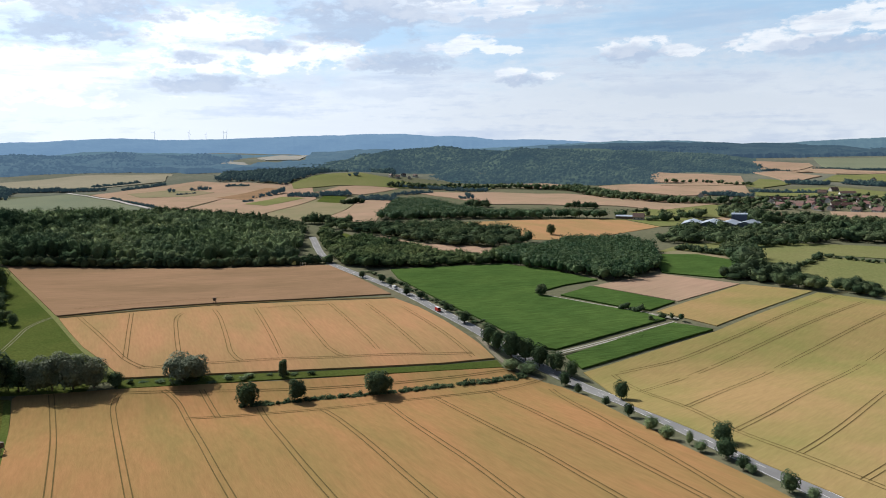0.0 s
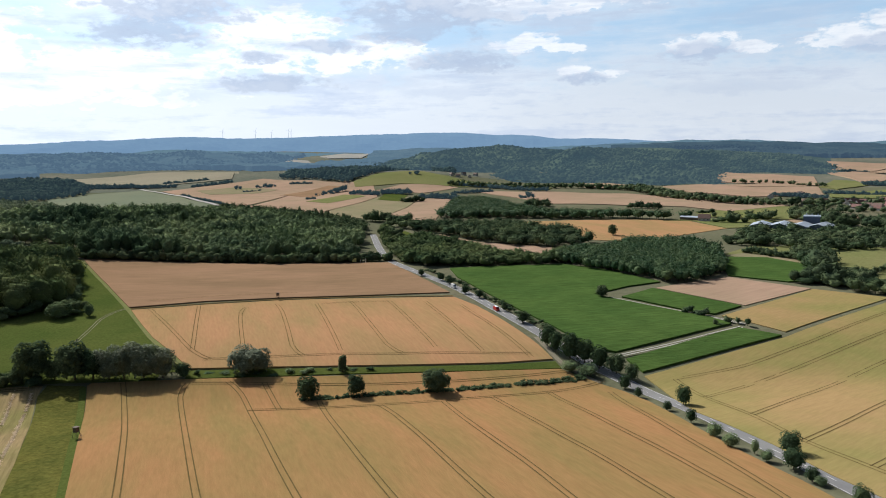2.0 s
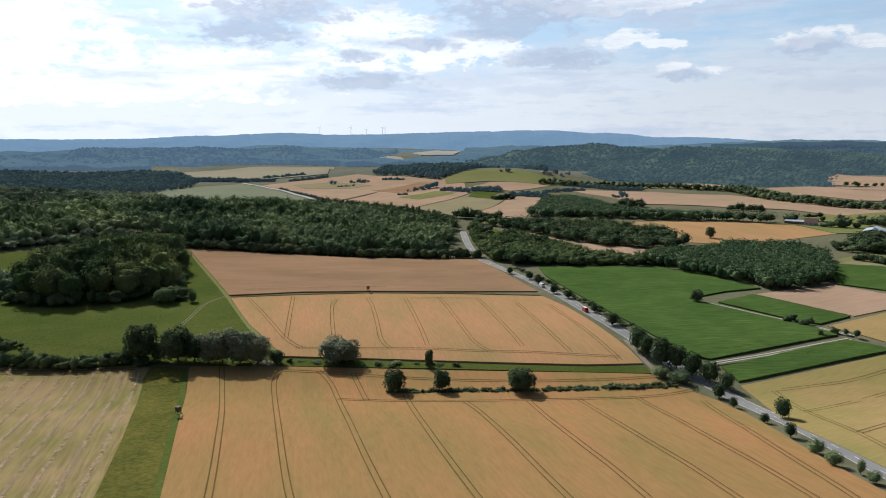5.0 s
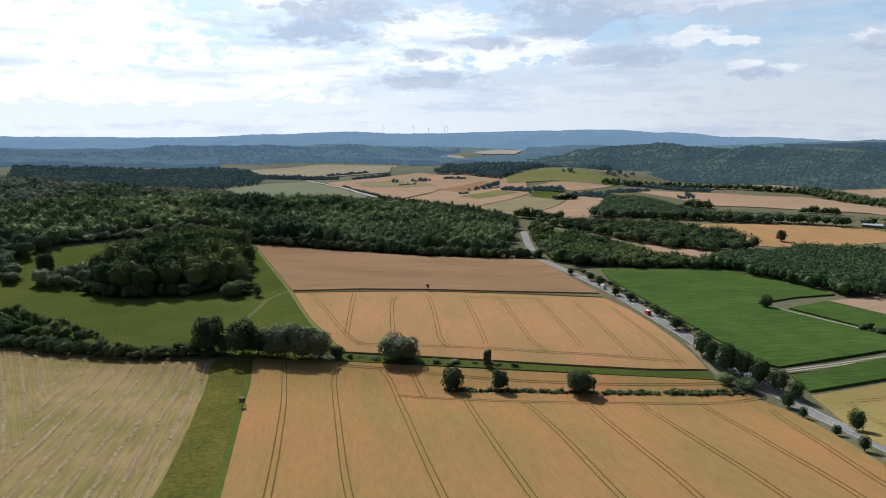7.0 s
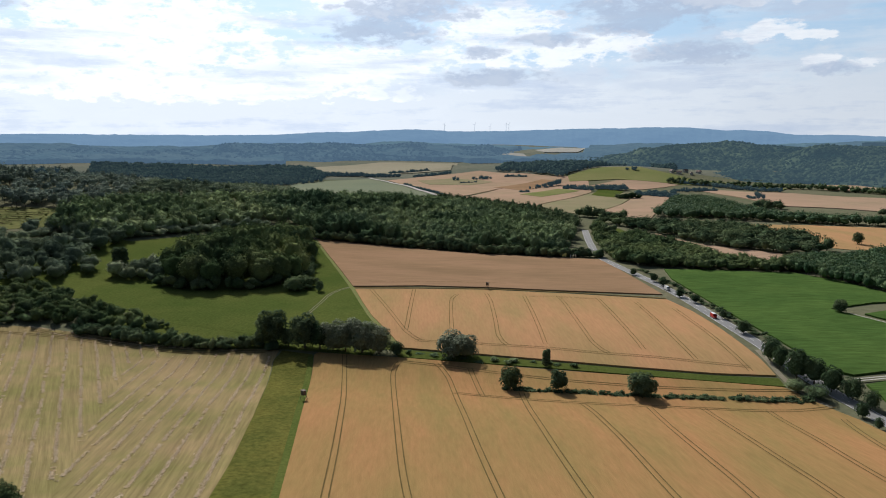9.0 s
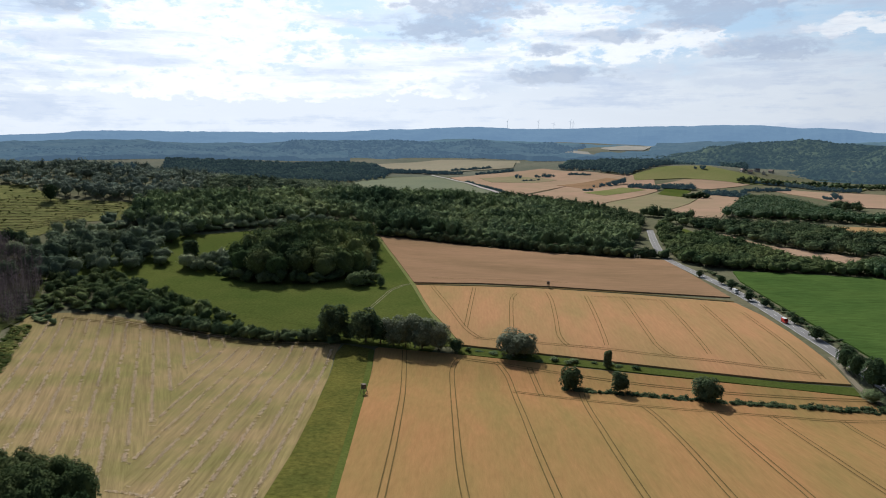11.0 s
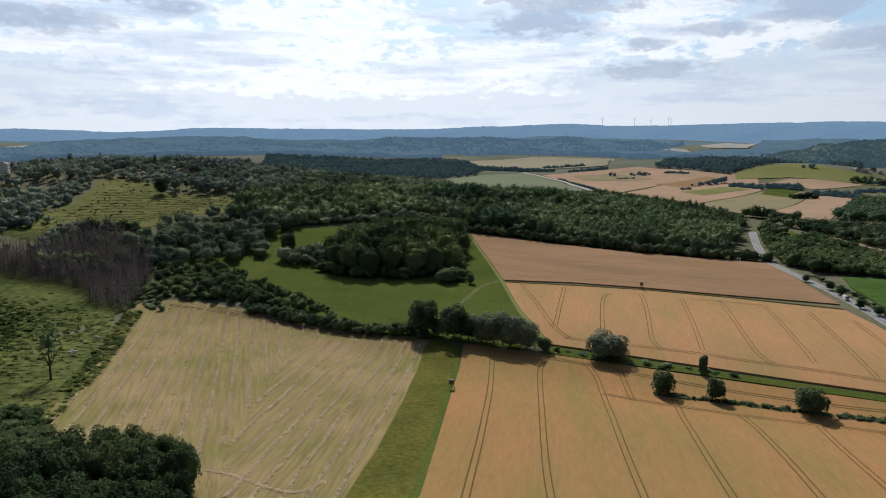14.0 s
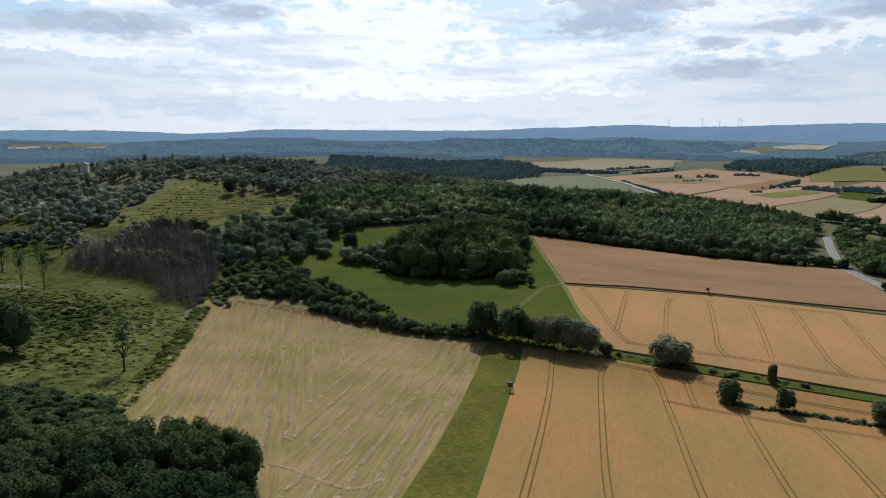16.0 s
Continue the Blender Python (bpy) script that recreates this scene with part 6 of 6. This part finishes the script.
put(house("tall pale hilltop house among trees", 8, 10, 12, 30, WHITE_METAL, RED_TILE), *HOUSE_AT, 40)

for k, (x, y) in enumerate([(432, 780), (454, 775), (471, 765), (492, 759)]):
    shed = house("long farm shed with a grey blue sheet roof", 20, 34, 4.5, 17, DARK_WALL, SHEET, False, False, "farm_shed")
    shed["category"], shed["group"] = "shed", "farm sheds"
    put(shed, x, y, -35 - 4 * k)
mill = tagged(new("farm_silo"), "dark blue square silo tower with railings", "silo")
piece("tower", box(bmesh.new(), (17, 12, 13), (0, 0, 6), 0.1), DARK_WALL, mill)
piece("parapet", box(bmesh.new(), (18, 13, 1.2), (0, 0, 13.1), 0.1), SHEET, mill)
for k in (-6, 0, 6):
    piece("vent", box(bmesh.new(), (1.2, 1.2, 2.0), (k, 2, 14.6), 0.1), SHEET, mill)
put(mill, *(494, 782), -35)
put(house("brick farmhouse with a red roof beside trees", 10, 14, 4.5, 42, RENDERED, BROWN_TILE), *(403, 863), 60)
barn = put(house("low open barn with a flat sheet roof", 12, 22, 4, 12, WOOD, SHEET, False, False, "barn"), *(391.4, 879), 55)
barn["category"] = "barn"


def van(label, paint, roof_paint, x, y, way):
    """A delivery van: body, cab, windows, wheels and lights."""
    ob = tagged(new("van"), label, "van")
    body = piece("body", prism([(-0.98, 0.45), (0.98, 0.45), (1.0, 1.5), (0.92, 2.5), (-0.92, 2.5), (-1.0, 1.5)], 4.1), paint, ob)
    bmesh_roof = box(bmesh.new(), (1.84, 4.1, 0.12), (0, 0, 2.56), 0.05)
    piece("roof", bmesh_roof, roof_paint, ob)
    cab = bmesh.new()
    ends = [[cab.verts.new((x_, y_, z_)) for y_, z_ in ((2.05, 0.45), (3.2, 0.45), (3.25, 1.2), (2.75, 1.4), (2.15, 2.4), (2.05, 2.4))] for x_ in (-0.97, 0.97)]
    cab.faces.new(ends[0])
    cab.faces.new(ends[1][::-1])
    for i in range(6):
        cab.faces.new((ends[0][i], ends[1][i], ends[1][(i + 1) % 6], ends[0][(i + 1) % 6]))
    bmesh.ops.recalc_face_normals(cab, faces=cab.faces[:])
    piece("cab", cab, paint, ob)
    piece("windscreen", box(bmesh.new(), (1.7, 0.05, 1.0), (0, 0, 0), 0.01, pose(0, 2.48, 1.92, -31)), GLASS, ob)
    for sx in (-1, 1):
        piece("side_window", box(bmesh.new(), (0.05, 0.7, 0.6), (sx * 0.97, 2.35, 1.65), 0.01), GLASS, ob)
        piece("headlight", box(bmesh.new(), (0.35, 0.08, 0.2), (sx * 0.7, 3.24, 0.95), 0.02), WHITE_METAL, ob)
        for wy in (-1.3, 2.45):
            bm = bmesh.new()
            bmesh.ops.create_cone(bm, cap_ends=True, segments=16, radius1=0.36, radius2=0.36, depth=0.24, matrix=pose(sx * 0.9, wy, 0.36, 0, 90, 0))
            piece("wheel", bm, TYRE, ob)
    turn = math.degrees(math.atan2(-way[0], way[1]))
    ob.matrix_basis = pose(x, y, ground_at(x, y) + 0.25, 0, 0, turn)


q, d = along(ROAD, 1.0)
for (x, y), label, paint, roof_paint, side in (((45.8, 489), "white delivery van on the road", WHITE_METAL, WHITE_METAL, 1.7),
                                               ((65.7, 419), "red van with a white roof on the road", RED_METAL, WHITE_METAL, 1.7)):
    k = int(np.argmin((q[:, 0] - x) ** 2 + (q[:, 1] - y) ** 2))
    van(label, paint, roof_paint, q[k, 0] + d[k, 1] * -side, q[k, 1] + d[k, 0] * side, -d[k])


def high_seat(x, y, tall, turn):
    """A hunter's high seat: splayed legs, braces, ladder, platform, cabin and roof."""
    ob = tagged(new("high_seat"), "weathered wooden hunting high seat on splayed legs", "high seat")
    top = tall * 0.62

    def pole(a, b, r=0.07):
        bm = bmesh.new()
        a, b = Vector(a), Vector(b)
        turned = (b - a).to_track_quat("Z", "Y").to_matrix().to_4x4()
        bmesh.ops.create_cone(bm, cap_ends=True, segments=7, radius1=r, radius2=r * 0.85, depth=(b - a).length, matrix=Matrix.Translation((a + b) / 2) @ turned)
        return bm

    for sx in (-1, 1):
        for sy in (-1, 1):
            piece("leg", pole((sx * 1.1, sy * 1.1, -0.1), (sx * 0.65, sy * 0.65, top)), WOOD, ob)
        piece("brace", pole((sx * 1.0, -1.0, 0.5), (sx * 0.72, 0.72, top * 0.8), 0.04), WOOD, ob)
        piece("ladder_rail", pole((sx * 0.3, -2.2, 0), (sx * 0.25, -0.7, top), 0.05), WOOD, ob)
    for k in range(6):
        u = (k + 0.7) / 7
        piece("ladder_rung", pole((-0.3, -2.2 + 1.5 * u, top * u), (0.3, -2.2 + 1.5 * u, top * u), 0.03), WOOD, ob)
    piece("platform", box(bmesh.new(), (1.7, 1.7, 0.12), (0, 0, top), 0.02), WOOD, ob)
    piece("cabin", box(bmesh.new(), (1.5, 1.5, tall - top - 0.2), (0, 0, (top + tall) / 2), 0.03), WOOD, ob)
    piece("roof", box(bmesh.new(), (1.9, 1.9, 0.1), (0, 0, 0), 0.02, pose(0, 0, tall - 0.02, 6)), WOOD, ob)
    put(ob, x, y, turn)


high_seat(*(-109.2, 249.4), 4.6, 150)
high_seat(*(-69.2, 463), 5.0, 170)

sign = tagged(new("notice_board"), "yellow board on posts at the wood's edge", "sign")
piece("board", box(bmesh.new(), (3.4, 0.12, 3.0), (0, 0, 2.6), 0.03), YELLOW, sign)
for k in (-1.4, 1.4):
    piece("post", box(bmesh.new(), (0.15, 0.15, 4.0), (k, 0.14, 1.9), 0.02), WOOD, sign)
put(sign, *(-24.8, 603), 0)
for k, (x, y) in enumerate([(-19.4, 601), (-17.5, 602), (-15.2, 602)]):
    pale = tagged(new("pale_pole"), "pale bare pole at the wood's edge", "pole", "pale poles")
    bm = bmesh.new()
    bmesh.ops.create_cone(bm, cap_ends=True, segments=8, radius1=0.28, radius2=0.16, depth=3.6, matrix=pose(0, 0, 1.7, 3 * k, 2, 0))
    piece("stem", bm, PALE_WOOD, pale)
    put(pale, x, y)

for k, ((x, y), turn) in enumerate(zip([(-271.2, 206.9), (-269.3, 207.2), (-267.4, 204.8), (-285.2, 231.0), (-282.8, 230.0), (-269.2, 204.5)], (130, 145, 120, 140, 120, 100))):
    log = tagged(new("fallen_log"), "pale fallen birch log lying in weeds", "log", "fallen birch logs")
    bm = bmesh.new()
    bmesh.ops.create_cone(bm, cap_ends=True, segments=9, radius1=0.34, radius2=0.24, depth=2.6, matrix=pose(0, 0, 1.15, 88, 0, 0))
    bmesh.ops.create_cone(bm, cap_ends=True, segments=7, radius1=0.12, radius2=0.05, depth=1.0, matrix=pose(0.3, 0.5, 1.25, 80, 0, 40))
    piece("stem", bm, PALE_WOOD, log)
    put(log, x, y, turn)


def turbine(x, y, z, tall):
    ob = tagged(new("wind_turbine"), "white wind turbine on the far ridge", "wind turbine", "wind turbines")
    bm = bmesh.new()
    bmesh.ops.create_cone(bm, cap_ends=True, segments=12, radius1=1.7, radius2=1.0, depth=tall + 20, matrix=pose(0, 0, tall / 2 - 10))
    piece("tower", bm, HAZY_WHITE, ob)
    piece("nacelle", box(bmesh.new(), (2, 5, 2), (0, 0, tall + 1), 0.4), HAZY_WHITE, ob)
    for k in range(3):
        bm = bmesh.new()
        bmesh.ops.create_cone(bm, cap_ends=True, segments=6, radius1=0.9, radius2=0.25, depth=19, matrix=pose(0, -4.2, tall + 1, 0, 120 * k + 25, 0) @ pose(0, 0, 9.5))
        piece("blade", bm, HAZY_WHITE, ob)
    ob.matrix_basis = pose(x, y, z, 0, 0, 20)


# White turbine paint with the haze before it added as emission.
HAZY_WHITE = haze_glow(plain("haze_glow_white_tower", (0.5, 0.52, 0.55), 0.6), (0.28, 0.32, 0.36))
for row in [(-999, 4695, 135.5, 48.2), (-802, 4733, 133.4, 48.9), (-702, 4748, 132.3, 38.7), (-597, 4763, 134.6, 49.6), (-580, 4765, 134.4, 46.1)]:
    turbine(*row)
